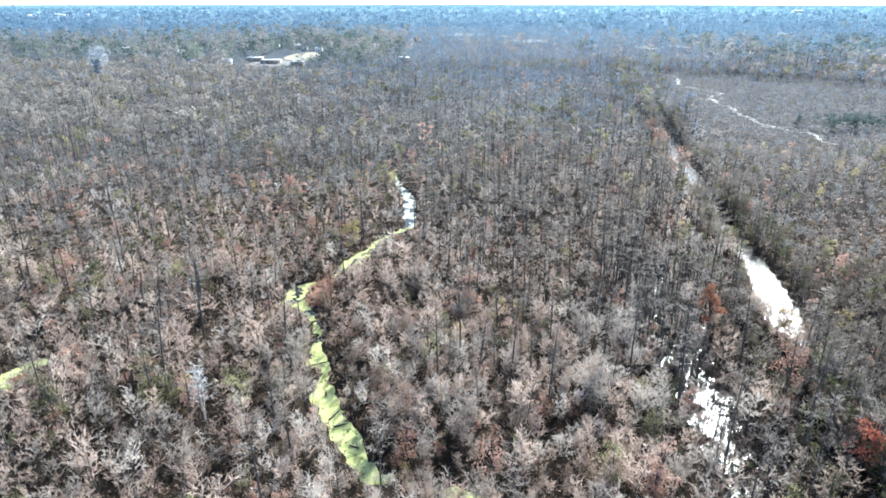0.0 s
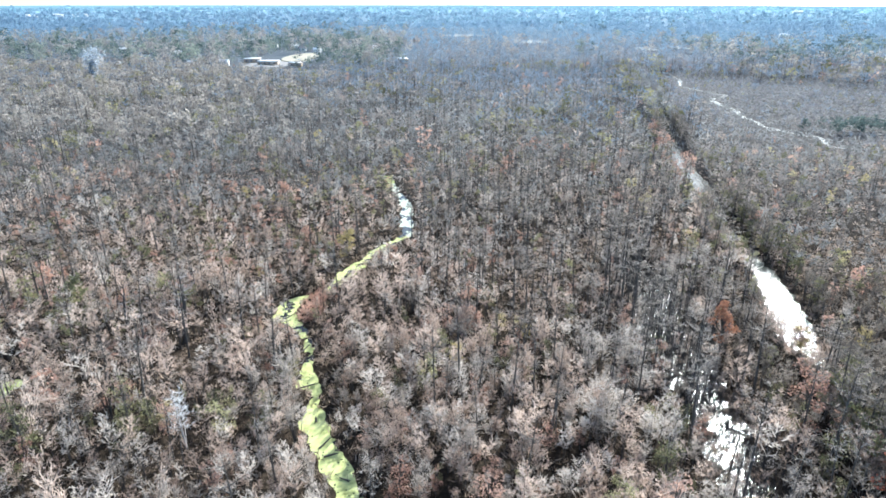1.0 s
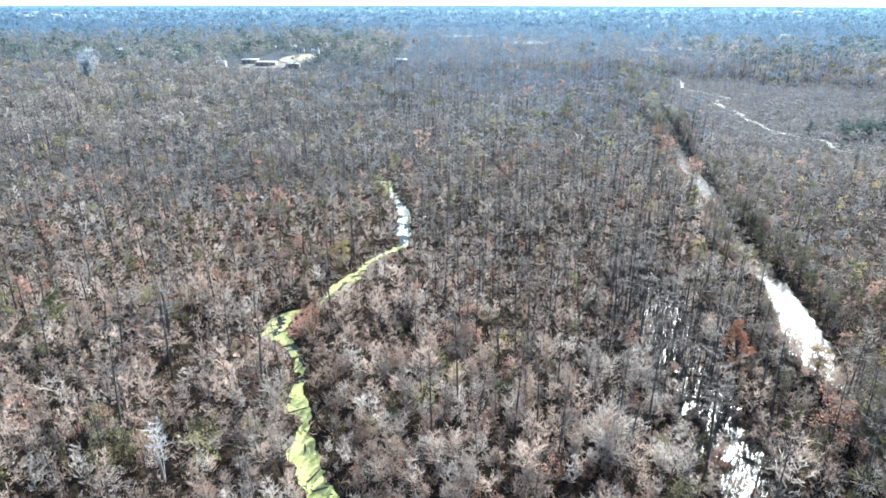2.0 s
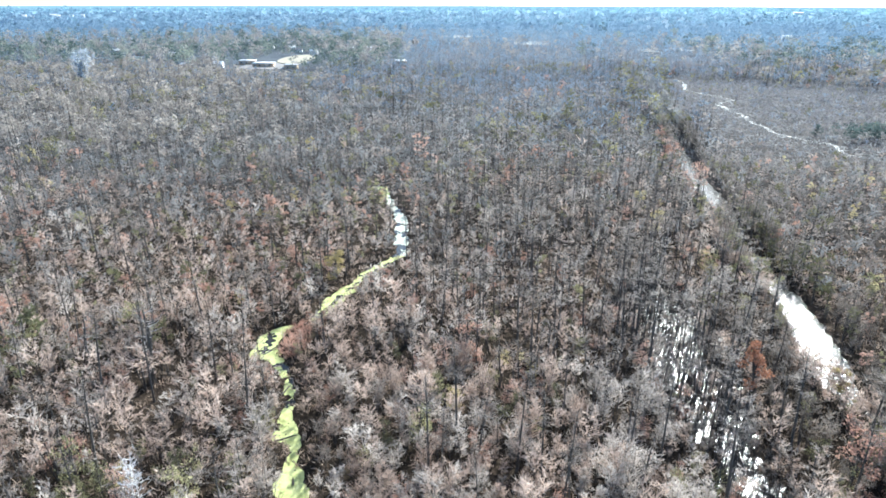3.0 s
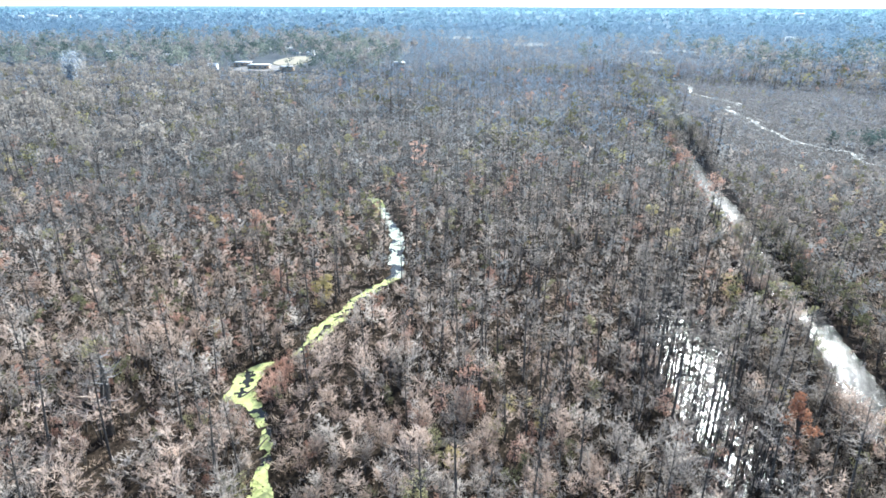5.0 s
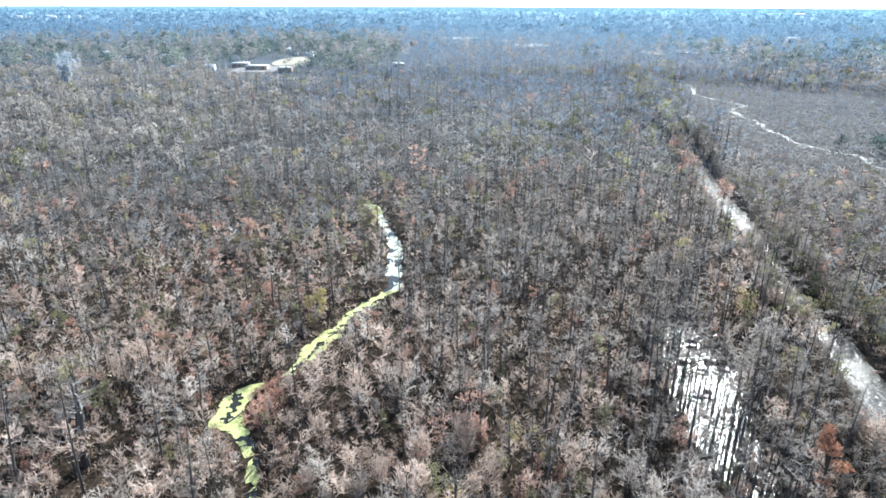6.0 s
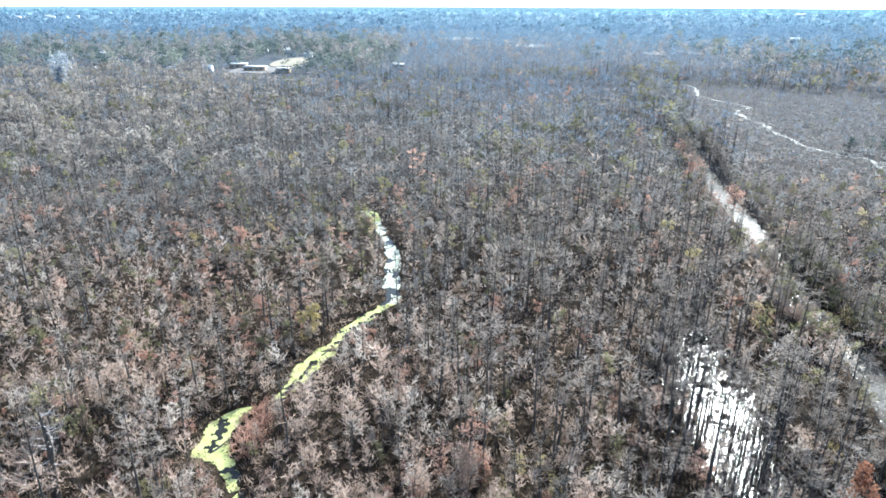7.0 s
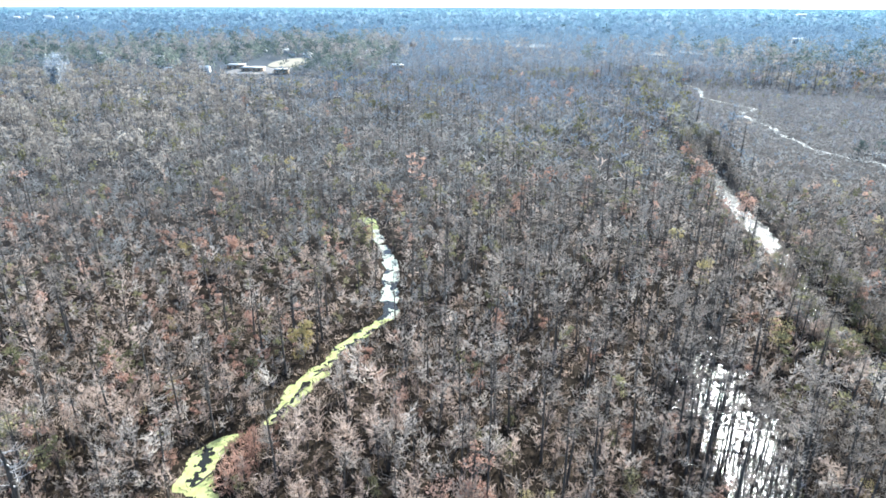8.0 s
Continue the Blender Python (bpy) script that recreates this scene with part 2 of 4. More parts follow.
def joined(pieces):
    vs, fs, n = [], [], 0
    for v, f in pieces:
        vs.append(v)
        fs.append(np.asarray(f) + n)
        n += len(v)
    return np.concatenate(vs), np.concatenate(fs)


# ---------------------------------------------------------------- plan: waters
CREEK = np.array([(-28.5, 234), (-23, 230), (-20, 220), (-17.5, 210.5), (-14.6, 201), (-13, 193), (-12.9, 181), (-11.2, 168), (-14.5, 162.5), (-19, 155.5),
                  (-22.3, 147), (-25, 139.6), (-27.1, 131.5), (-29.8, 128.4), (-33, 126), (-35.4, 122), (-35.2, 117.5), (-32, 114.3), (-27.8, 107.8), (-26.3, 100),
                  (-25, 92.8), (-22.7, 89.4), (-22.3, 86), (-21.5, 81), (-19.2, 76), (-15.8, 70.3), (-13.8, 66.2), (-11, 62), (-7, 61.2), (-3.5, 60.4), (0, 59), (6, 57), (11, 50)])
CREEK_HALF = np.array([0.4, 1.8, 1.4, 1.2, 1.4, 1.9, 1.7, 2.0, 1.2, 1.8,
                       1.2, 2.1, 1.0, -0.3, 0.9, 2.2, 2.2, 1.1, 1.4, 0.9,
                       1.8, 0.3, 1.1, 2.2, 1.8, 1.5, 1.3, 1.2, 0.3, 0.1, 1.4, 0.8, 0.6])
CANAL = np.array([(64, 40), (67.0, 66), (68.3, 76), (69.2, 83), (70.2, 90), (70.0, 98), (70.0, 107), (72.7, 116), (76, 128), (79.5, 143), (79.3, 154), (80.3, 165), (84, 180),
                  (87.6, 190), (91.7, 210), (94.8, 232), (99.6, 259), (108, 297), (121, 352), (139, 435), (176, 640)])
CANAL_HALF = np.array([3.5, 3.6, 3.4, 2.6, 0.9, 1.0, 3.2, 3.7, 3.6, 2.8, 2.6, 2.8, 2.0, 1.8, 2.7, 3.0, 3.1, 2.6, 2.2, 1.6, 1.2])
# narrow leads of dark water between the floating mats
LEADS = (((-14.2, 161.5), (-18.2, 154.6), (-20.8, 149.5), (-22.4, 146)), ((-24.2, 141.5), (-25.4, 137), (-27, 131.5)), ((-35.6, 123.5), (-34.6, 120), (-34.9, 116.5)),
         ((-30.5, 112.5), (-27.6, 109.5), (-26.6, 106)))
LEAD_HALF = (0.38, 0.42, 0.8, 0.62)
FAR_CREEK = np.array([(187, 578), (199, 571), (194, 528), (182, 502), (196, 446), (176, 424), (177, 400), (173, 368), (169, 336), (174, 314), (182, 305), (178, 283), (190, 262)])
FAR_CREEK_HALF = np.array([0.8, 1.1, 1.6, 0.7, 0.9, 1.7, 1.2, 1.6, 0.9, 1.0, 1.2, 1.1, 0.7])
FLOOD = np.array([(39, 58), (42, 72), (43, 82), (43.8, 100), (45, 116), (46, 130), (47.5, 142), (53, 156), (57, 170)])
FLOOD_HALF = np.array([2.0, 4.2, 4.6, 6.0, 6.4, 7.8, 7.2, 1.8, 0.6])
LEFT_POND = np.array([(-84, 81), (-79.5, 85), (-77, 91)])
LEFT_POND_HALF = np.array([3.5, 3.0, 2.0])


def edge_gap(x, y, line, half):
    """Distance beyond the water's edge; negative inside."""
    best = np.full(np.shape(x), 1e9)
    for k in range(len(line) - 1):
        a, d = line[k], line[k + 1] - line[k]
        u = np.clip(((x - a[0]) * d[0] + (y - a[1]) * d[1]) / (d @ d), 0, 1)
        gap = np.hypot(x - a[0] - u * d[0], y - a[1] - u * d[1]) - (half[k] * (1 - u) + half[k + 1] * u)
        best = np.minimum(best, gap)
    return best


WAVES = [(rng.normal(size=2) * 2 * np.pi, rng.uniform(0, 6.28)) for _ in range(14)]


def bumps(x, y, size):
    """Smooth uneven field in about -1..1, with features of the size in metres."""
    s = 0
    for k, (w, ph) in enumerate(WAVES):
        s = s + np.sin((w[0] * x + w[1] * y) / size * (0.5 + 0.13 * k) + ph + 1.3 * np.sin((w[1] * x - w[0] * y) / size * 0.4 + k))
    return s / 4.2


def shore(x, y):
    """Gap to the nearest open channel, with ragged edges."""
    rag = 0.6 * bumps(x, y, 9.0) + 0.3 * bumps(x + 50, y, 3.5)
    return np.minimum.reduce([edge_gap(x, y, CREEK, CREEK_HALF) + 0.8 * rag, edge_gap(x, y, CANAL, CANAL_HALF) + rag,
                              edge_gap(x, y, LEFT_POND, LEFT_POND_HALF) + rag])


def flood_heart(x, y):
    """The open middle of the flooded wood and the gap through which the sun reaches it."""
    return (np.hypot((x - 49) / 3.8, (y - 132) / 10) < 1) | (np.hypot((x - 43.5) / 3, (y - 78) / 7) < 1)


def flood(x, y):
    return edge_gap(x, y, FLOOD, FLOOD_HALF) + 1.5 * bumps(x, y, 14.0) + 0.8 * bumps(x, y + 90, 5.0)


def ground_height(x, y):
    land = 0.55 + 0.25 * bumps(x, y, 30.0) + 0.12 * bumps(x, y, 8.0)
    land = np.where(edge_gap(x, y, FAR_CREEK, FAR_CREEK_HALF) < 70, 0.55, land)
    far = np.clip((np.hypot(x, y) - 640) / 800, 0, 1)
    land = land + far * 2.5 * (1 + bumps(x, y, 600.0))
    land = np.where(flood(x, y) < 2, np.minimum(land, 0.10 * flood(x, y) + 0.16 * bumps(x, y, 6.0) + 0.1), land)
    return np.where(shore(x, y) < 1.5, np.minimum(land, 0.4 * shore(x, y)), land)


def grown(lo, hi, step, out_lo, out_hi, rate=1.09):
    """Even steps from lo to hi, then growing ones out to the limits."""
    mid = list(np.arange(lo, hi + 0.01, step))
    s, a = step, []
    while (mid[0] if not a else a[-1]) > out_lo:
        s *= rate
        a.append((mid[0] if not a else a[-1]) - s)
    s, b = step, []
    while (mid[-1] if not b else b[-1]) < out_hi:
        s *= rate
        b.append((mid[-1] if not b else b[-1]) + s)
    return np.array(a[::-1] + mid + b)


def sheet(name, xs, ys, height, mat):
    gx, gy = np.meshgrid(xs, ys)
    v = np.stack([gx, gy, height(gx, gy)], -1).reshape(-1, 3)
    n, k = len(xs), np.arange(len(xs) * len(ys)).reshape(len(ys), len(xs))
    f = np.stack([k[:-1, :-1], k[:-1, 1:], k[1:, 1:], k[1:, :-1]], -1).reshape(-1, 4)
    me = mesh_of(name, v, f, mat)
    me.polygons.foreach_set("use_smooth", np.ones(len(f), bool))
    return new(name, me)


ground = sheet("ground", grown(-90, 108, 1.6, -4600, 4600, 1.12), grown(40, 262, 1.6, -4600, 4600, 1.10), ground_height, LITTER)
tagged(ground, "brown leaf-littered swamp floor, tinted haze-blue far off, under bare trees", "ground", kind="structure")

water = sheet("water", np.arange(-100, 145, 15.0), np.arange(20, 720, 20.0), lambda x, y: 0 * x, WATER)
tagged(water, "dark still swamp water reflecting sun and sky", "water", kind="structure")


def marsh_creek():
    """A thin winding creek on the level marsh, as a ribbon with uneven banks."""
    t = np.linspace(0, len(FAR_CREEK) - 1, 150)
    k = np.arange(len(FAR_CREEK))
    cx, cy = np.interp(t, k, FAR_CREEK[:, 0]) + 1.2 * np.sin(t * 5.1), np.interp(t, k, FAR_CREEK[:, 1])
    half = np.interp(t, k, FAR_CREEK_HALF) * (1 + 0.35 * np.sin(t * 9.7) + 0.25 * np.sin(t * 17.3))
    dx, dy = np.gradient(cx), np.gradient(cy)
    ln = np.hypot(dx, dy)
    nx, ny = -dy / ln, dx / ln
    z = np.full(len(t), 0.62)
    v = np.concatenate([np.stack([cx + nx * half, cy + ny * half, z], -1), np.stack([cx - nx * half, cy - ny * half, z], -1)])
    i, n = np.arange(len(t) - 1), len(t)
    tagged(new("marsh_creek", mesh_of("marsh_creek", v, np.stack([i, i + 1, i + 1 + n, i + n], -1), WATER)),
           "thin winding creek shining in the open marsh", "water", kind="structure")


marsh_creek()


# ---------------------------------------------------------------- duckweed on the creek
def duckweed():
    v, f = [], []
    step = 0.22
    gx, gy = np.meshgrid(np.arange(-86, 14, step), np.arange(50, 262, step))
    gx, gy = gx.ravel(), gy.ravel()
    gap = shore(gx, gy)
    near = gap < 0.25 + 0.35 * bumps(gx, gy, 1.7)
    gx, gy, gap = gx[near], gy[near], gap[near]
    cover = 0.55 + 0.75 * bumps(gx, gy, 11.0) + 0.35 * bumps(gx, gy, 3.0)
    cover = cover + 0.8 * (gy < 97)
    open_water = np.exp(-((gx + 13) ** 2 / 30 + (gy - 186) ** 2 / 330)) * 0.6 + np.exp(-((gx + 13.6) ** 2 / 2 + (gy - 168) ** 2 / 9)) * 2.5 \
        + np.exp(-((gx + 15) ** 2 / 4 + (gy - 205) ** 2 / 60)) * 1.2
    rift = np.abs(bumps(gx + 20, gy * 0.5, 9.0)) < np.where(gy > 126, 0.03, 0.01)
    for line, half in zip(LEADS, LEAD_HALF):
        rift |= edge_gap(gx, gy, np.array(line), np.full(len(line), half)) + 0.55 * bumps(gx, gy, 3.2) < 0
    keep = (cover - open_water > -0.1) & ~rift
    gx, gy = gx[keep], gy[keep]
    h = step * 0.52
    q = np.stack([np.stack([gx + a * h, gy + b * h, np.full(len(gx), 0.02)], -1) for a, b in ((-1, -1), (1, -1), (1, 1), (-1, 1))], 1).reshape(-1, 3)
    pale = np.repeat((gy > 166) & (gy < 222) & (gx < -9.6), 4)
    for name, pick, m, label in (("duckweed", ~pale, WEED, "bright yellow-green duckweed mat floating on the creek"),
                                 ("scum_with_sky_glint", pale, SCUM_GLINT, "pale grey-green scum on the creek, with the sky's reflection painted in")):
        tagged(new(name, mesh_of(name, q[pick], np.arange(pick.sum()).reshape(-1, 4), m)), label, "duckweed", kind="stuff")


duckweed()


# ---------------------------------------------------------------- plants: how each kind is built
def sapling_shape(height, twigs, width, stems=3, spread=0.2, length=0.15, rise=0.75):
    """Thin stems that part low down, each with rising side branches feathered with fine twigs: the wood and the twigs."""
    wood, starts, ways, wide = Wood(), [], [], []
    root = None
    turn = rng.uniform(0, 6.28)
    for s in range(stems):
        a = turn + 6.28 * (s + rng.uniform(0, 0.7)) / stems
        r = spread * height * rng.uniform(0.35, 1.1)
        top = np.array([math.cos(a) * r, math.sin(a) * r, height * rng.uniform(0.72, 1.0)])
        mid = top * (0.4, 0.4, 0.5) + rng.normal(size=3) * 0.02 * height
        rings = wood.limb(np.array([(0, 0, -0.3), mid, top]), np.array([0.011, 0.006, 0.002]) * height, 3, root)
        root = rings[0]
        nb = max(3, twigs // stems // 9)
        u = rng.uniform(0.28, 1.0, (nb, 1)) ** 0.8
        foot = np.where(u < 0.5, mid * (u / 0.5), mid + (top - mid) * ((u - 0.5) / 0.5))
        b = rng.uniform(0, 6.28, nb)
        out = np.stack([np.cos(b), np.sin(b), rise * rng.uniform(0.5, 1.6, nb)], -1)
        arm = unit(out) * height * length * (1.55 - 0.9 * u) * rng.uniform(0.6, 1.4, (nb, 1))
        starts.append(foot)
        ways.append(arm)
        wide.append(np.full(nb, 1.0))
        n = twigs // stems - nb
        k = rng.integers(0, nb, n)
        v = rng.uniform(0.15, 1.0, (n, 1))
        starts.append(foot[k] + arm[k] * v)
        ways.append(unit(unit(arm[k]) * 0.7 + rng.normal(size=(n, 3)) * 0.55 + (0, 0, 0.5 * rise)) * height * length * rng.uniform(0.28, 0.75, (n, 1)))
        wide.append(rng.uniform(0.5, 1.2, n))
    starts, ways, wide = np.concatenate(starts), np.concatenate(ways), np.concatenate(wide)
    return wood.done(), slivers(starts, ways, wide * width)


def cypress_shape(height, boughs, per, width, bare=0.35, reach=0.1, rings=8, sides=5, limbs=True):
    """A straight tapering trunk with short level boughs and flat sprays of twigs."""
    lean = rng.normal(size=2) * 0.02 * height
    zs = np.concatenate([[-0.4, 0.04 * height], height * (bare + (1 - bare) * np.sort(rng.uniform(0, 1, rings) ** 0.8)), [height]])
    path = np.stack([lean[0] * (zs / height) ** 2, lean[1] * (zs / height) ** 2, zs], -1)
    fat = np.interp(zs / height, [-0.1, 0.0, 0.05, 0.5, 1.0], [0.022, 0.019, 0.010, 0.007, 0.0015]) * height
    wood = Wood()
    ring = wood.limb(path, fat, sides)
    starts, ways = [], []
    for k in range(boughs):
        at = 2 + rng.integers(0, rings)
        u = zs[at] / height
        a = rng.uniform(0, 6.28)
        ln = height * reach * (1.15 - 0.55 * abs(u - 0.72) / 0.4) * rng.uniform(0.5, 1.3)
        base = path[at]
        way = np.array([math.cos(a), math.sin(a), rng.uniform(0.05, 0.6)]) * ln
        if limbs:
            wood.limb(np.array([base, base + way]), np.array([0.0035, 0.001]) * height, 3, [ring[at][j] for j in (0, 2, 3 % sides)])
        v = rng.uniform(0.2, 1.0, per)
        starts.append(base + way * v[:, None])
        tw = unit(rng.normal(size=(per, 3)) * (1, 1, 0.5) + way / ln * 0.6 + (0, 0, 0.35))
        ways.append(tw * (rng.uniform(0.35, 0.9, per) * ln * 0.75)[:, None])
    starts, ways = np.concatenate(starts), np.concatenate(ways)
    return wood.done(), slivers(starts, ways, rng.uniform(0.6, 1.4, len(starts)) * width)


def leafy_shape(height, count, leaf, low=0.3, fat=0.27, lobes=7):
    """A trunk with limbs to uneven lobes, each a loose cloud of leaf sprays."""
    wood = Wood()
    ring = wood.limb(np.array([(0, 0, -0.3), (0, 0, 0.3 * height), (0, 0, 0.5 * height), (0.02 * height, 0, 0.9 * height)]),
                     np.array([0.018, 0.013, 0.010, 0.003]) * height, 5)
    pts = []
    for k in range(lobes):
        u = rng.uniform(low + 0.08, 0.92)
        a = rng.uniform(0, 6.28)
        r = fat * height * rng.uniform(0.3, 0.85) * (1.1 - abs(u - 0.55))
        c = np.array([math.cos(a) * r, math.sin(a) * r, u * height])
        at = 1 if u < 0.6 else 2
        wood.limb(np.array([(0, 0, 0), c]), np.array([0.006, 0.002]) * height, 3, [ring[at][j] for j in (0, 2, 3)])
        n = count // lobes
        p = unit(rng.normal(size=(n, 3))) * (rng.uniform(0.2, 1.0, (n, 1)) ** 0.5) * (0.55, 0.55, 0.42)
        pts.append(c + p * fat * height * rng.uniform(0.6, 1.05))
    pts = np.concatenate(pts)
    return wood.done(), leaves(pts, rng.uniform(0.6, 1.4, len(pts)) * leaf)


def scattered(name, shapes, spots, mats, label, category):
    """Countless plants as one mesh: every row of spots is x, y, z, scale, turn."""
    which = rng.integers(0, len(shapes), len(spots))
    out, tones, slots = [], [], []
    for k, (v, f, *woody) in enumerate(shapes):
        s = spots[which == k]
        if not len(s):
            continue
        c, n = np.cos(s[:, 4])[:, None], np.sin(s[:, 4])[:, None]
        wide = (s[:, 3] * rng.uniform(0.85, 1.2, len(s)))[:, None]
        x = (c * v[:, 0] - n * v[:, 1]) * wide + s[:, 0:1]
        y = (n * v[:, 0] + c * v[:, 1]) * wide + s[:, 1:2]
        z = v[:, 2] * s[:, 3:4] + s[:, 2:3]
        vv = np.stack([x, y, z], -1).reshape(-1, 3)
        ff = (f[None] + (np.arange(len(s)) * len(v))[:, None, None]).reshape(-1, 3)
        out.append((vv, ff))
        tones.append(np.repeat(rng.uniform(1, 2, len(s)), len(v)))
        slots.append(np.tile(np.arange(len(f)) < (woody[0] if woody else 0), len(s)))
    if not out:
        return None
    v, f = joined(out)
    me = mesh_of(name, v, f, mats)
    me.materials.append(BARK)
    me.polygons.foreach_set("material_index", np.concatenate(slots).astype(np.int32))
    me.attributes.new("tone", "FLOAT", "POINT").data.foreach_set("value", np.concatenate(tones).astype(np.float32))
    return tagged(new(name, me), label, category, kind="stuff")


# ---------------------------------------------------------------- plan: where the plants stand
def jittered(step, y0, y1, slope=0.67, margin=26.0):
    """Uneven grid of places over the wedge of land ahead."""
    ys = np.arange(y0, y1, step)
    wide = slope * y1 + margin
    gx, gy = np.meshgrid(np.arange(-wide, wide, step), ys)
    gx, gy = gx.ravel(), gy.ravel()
    gx = gx + rng.uniform(-0.6, 0.6, len(gx)) * step
    gy = gy + rng.uniform(-0.6, 0.6, len(gy)) * step
    ok = np.abs(gx) < slope * gy + margin
    return gx[ok], gy[ok]


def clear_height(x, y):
    """How tall a plant may stand without hiding channels from the camera or shading them."""
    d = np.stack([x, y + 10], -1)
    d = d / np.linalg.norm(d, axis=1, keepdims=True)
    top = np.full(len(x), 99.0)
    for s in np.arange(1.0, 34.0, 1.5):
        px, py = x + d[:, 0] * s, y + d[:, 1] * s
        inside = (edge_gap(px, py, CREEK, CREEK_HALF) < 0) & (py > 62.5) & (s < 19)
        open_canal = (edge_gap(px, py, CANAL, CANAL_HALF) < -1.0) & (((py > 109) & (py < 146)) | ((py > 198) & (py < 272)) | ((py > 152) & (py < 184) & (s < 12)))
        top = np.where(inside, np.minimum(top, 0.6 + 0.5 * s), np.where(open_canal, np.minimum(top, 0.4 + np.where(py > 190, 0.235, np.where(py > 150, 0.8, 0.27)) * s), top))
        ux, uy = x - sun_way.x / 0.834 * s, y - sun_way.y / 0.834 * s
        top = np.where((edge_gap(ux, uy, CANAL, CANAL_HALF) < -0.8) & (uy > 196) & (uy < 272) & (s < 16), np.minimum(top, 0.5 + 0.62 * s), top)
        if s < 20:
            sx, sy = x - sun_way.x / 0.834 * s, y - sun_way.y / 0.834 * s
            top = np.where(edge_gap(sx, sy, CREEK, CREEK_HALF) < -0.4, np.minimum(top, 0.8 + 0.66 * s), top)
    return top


def kinds(x, y, n):
    """Which plant stands at each place: 0 grey, 1 tawny, 2 rust, 3 olive, 4 gold."""
    r = rng.uniform(size=n)
    rust = np.clip(0.024 + 0.12 * bumps(x, y, 32.0), 0.006, 0.2) + 0.13 * np.exp(-((x + 42) / 24) ** 2 - ((y - 155) / 26) ** 2)
    rust = np.where(y > 262, 0.15 * rust, rust)
    olive = np.clip(0.05 + 0.12 * bumps(x + 300, y, 60.0), 0.01, 0.3) + 0.1 * np.exp(-(edge_gap(x, y, CANAL, CANAL_HALF) / 14) ** 2)
    olive = olive + 0.05 * ((x < -0.3 * y) & (y > 240))
    by_canal = edge_gap(x, y, CANAL, CANAL_HALF)
    rust = rust + 0.3 * ((by_canal < 9) & (y > 205) & (y < 310) & (x < np.interp(y, CANAL[:, 1], CANAL[:, 0])))
    tawny = np.clip(0.34 + 0.4 * bumps(x, y + 500, 26.0), 0.06, 0.8)
    tawny = np.where((x > 100) & (y > 150), np.maximum(tawny, 0.55), tawny)
    tawny = tawny + 0.15 * ((x < -20) & (y < 185)) + 0.1 * ((x < 25) & (y < 130))
    k = np.zeros(n, int)
    k[r < rust + olive + tawny + np.where(y > 262, 0.0, 0.005)] = 4
    k[r < rust + olive + tawny] = 1
    k[r < rust + olive] = 3
    k[r < rust] = 2
    return k


def spots_of(x, y, size):
    return np.stack([x, y, ground_height(x, y), size, rng.uniform(0, 6.28, len(x))], -1)


LABELS = {
    "bare_sapling": "bare pale grey multi-stemmed sapling with feathery twigs in swamp mud",
    "tawny_sapling": "bare tawny brown sapling with feathery twigs in swamp mud",
    "red_maple": "small maple with rust-red autumn leaves in the swamp",
    "olive_shrub": "olive-green leafy shrub among bare swamp trees",
    "golden_shrub": "golden-yellow leafy shrub beside the swamp creek",
    "bald_cypress": "tall bare grey bald cypress with short level boughs",
}
CATEGORY = {"bare_sapling": "tree", "tawny_sapling": "tree", "red_maple": "tree", "olive_shrub": "shrub", "golden_shrub": "shrub", "bald_cypress": "tree"}
TWIGS = {"bare_sapling": GREY_TWIG, "tawny_sapling": TAWNY_TWIG, "red_maple": RUST_LEAF, "olive_shrub": OLIVE_LEAF, "golden_shrub": GOLD_LEAF, "bald_cypress": CYPRESS_TWIG}


def first_of(kind, shape):
    """A plant as a thing with a trunk and a crown."""
    root = tagged(new(kind), LABELS[kind], CATEGORY[kind], kind.replace("_", " ") + "s of the swamp")
    (tv, tf), (cv, cf) = shape
    part("trunk", mesh_of(kind + "_trunk", tv, tf, BARK), root)
    part("crown", mesh_of(kind + "_crown", cv, cf, TWIGS[kind]), root)
    return root


def planted(kind, shapes, spots):
    """Single plants, each an object; the first ones of each shape take the last spots."""
    firsts = [first_of(kind, s) for s in shapes]
    for k, (x, y, z, s, a) in reversed(list(enumerate(spots))):
        m = pose(x, y, z, rng.normal() * 2.0, rng.normal() * 2.0, math.degrees(a)) @ Matrix.Diagonal((s * rng.uniform(0.85, 1.2), s * rng.uniform(0.85, 1.2), s, 1))
        if k < len(firsts):
            firsts[k].matrix_basis = m
        else:
            copy_thing(firsts[k % len(firsts)], m)


def slim(shape, height):
    """The twigs on one plain tapering stem."""
    wood = Wood()
    wood.limb(np.array([(0, 0, -0.3), (0.02 * height, 0, 0.75 * height)]), np.array([0.012, 0.003]) * height, 3)
    return merged((wood.done(), shape[1]))


def merged(shape):
    """Wood and twigs in one, with the count of the wood's faces."""
    return (*joined(shape), len(shape[0][1]))


# ---------------------------------------------------------------- plan: the town beyond the swamp
HOUSES = [(-317, 718), (-296, 673), (-319, 771), (-372, 923), (-389, 964), (-411, 821), (-389, 786), (-419, 649), (-94, 857), (-101, 782),
          (-118, 831), (-206, 883), (-186, 836), (-246, 684), (-253, 637), (-130, 900), (-150, 925), (-81, 904), (-340, 660), (-470, 760), (-505, 880), (-240, 905), (-47, 1008),
          (-163, 815), (-92, 868), (-374, 803), (-225, 650)]
FIELDS = [(30, 1190, 38, 40), (126, 1030, 34, 40), (268, 880, 13, 34), (318, 890, 12, 32)]
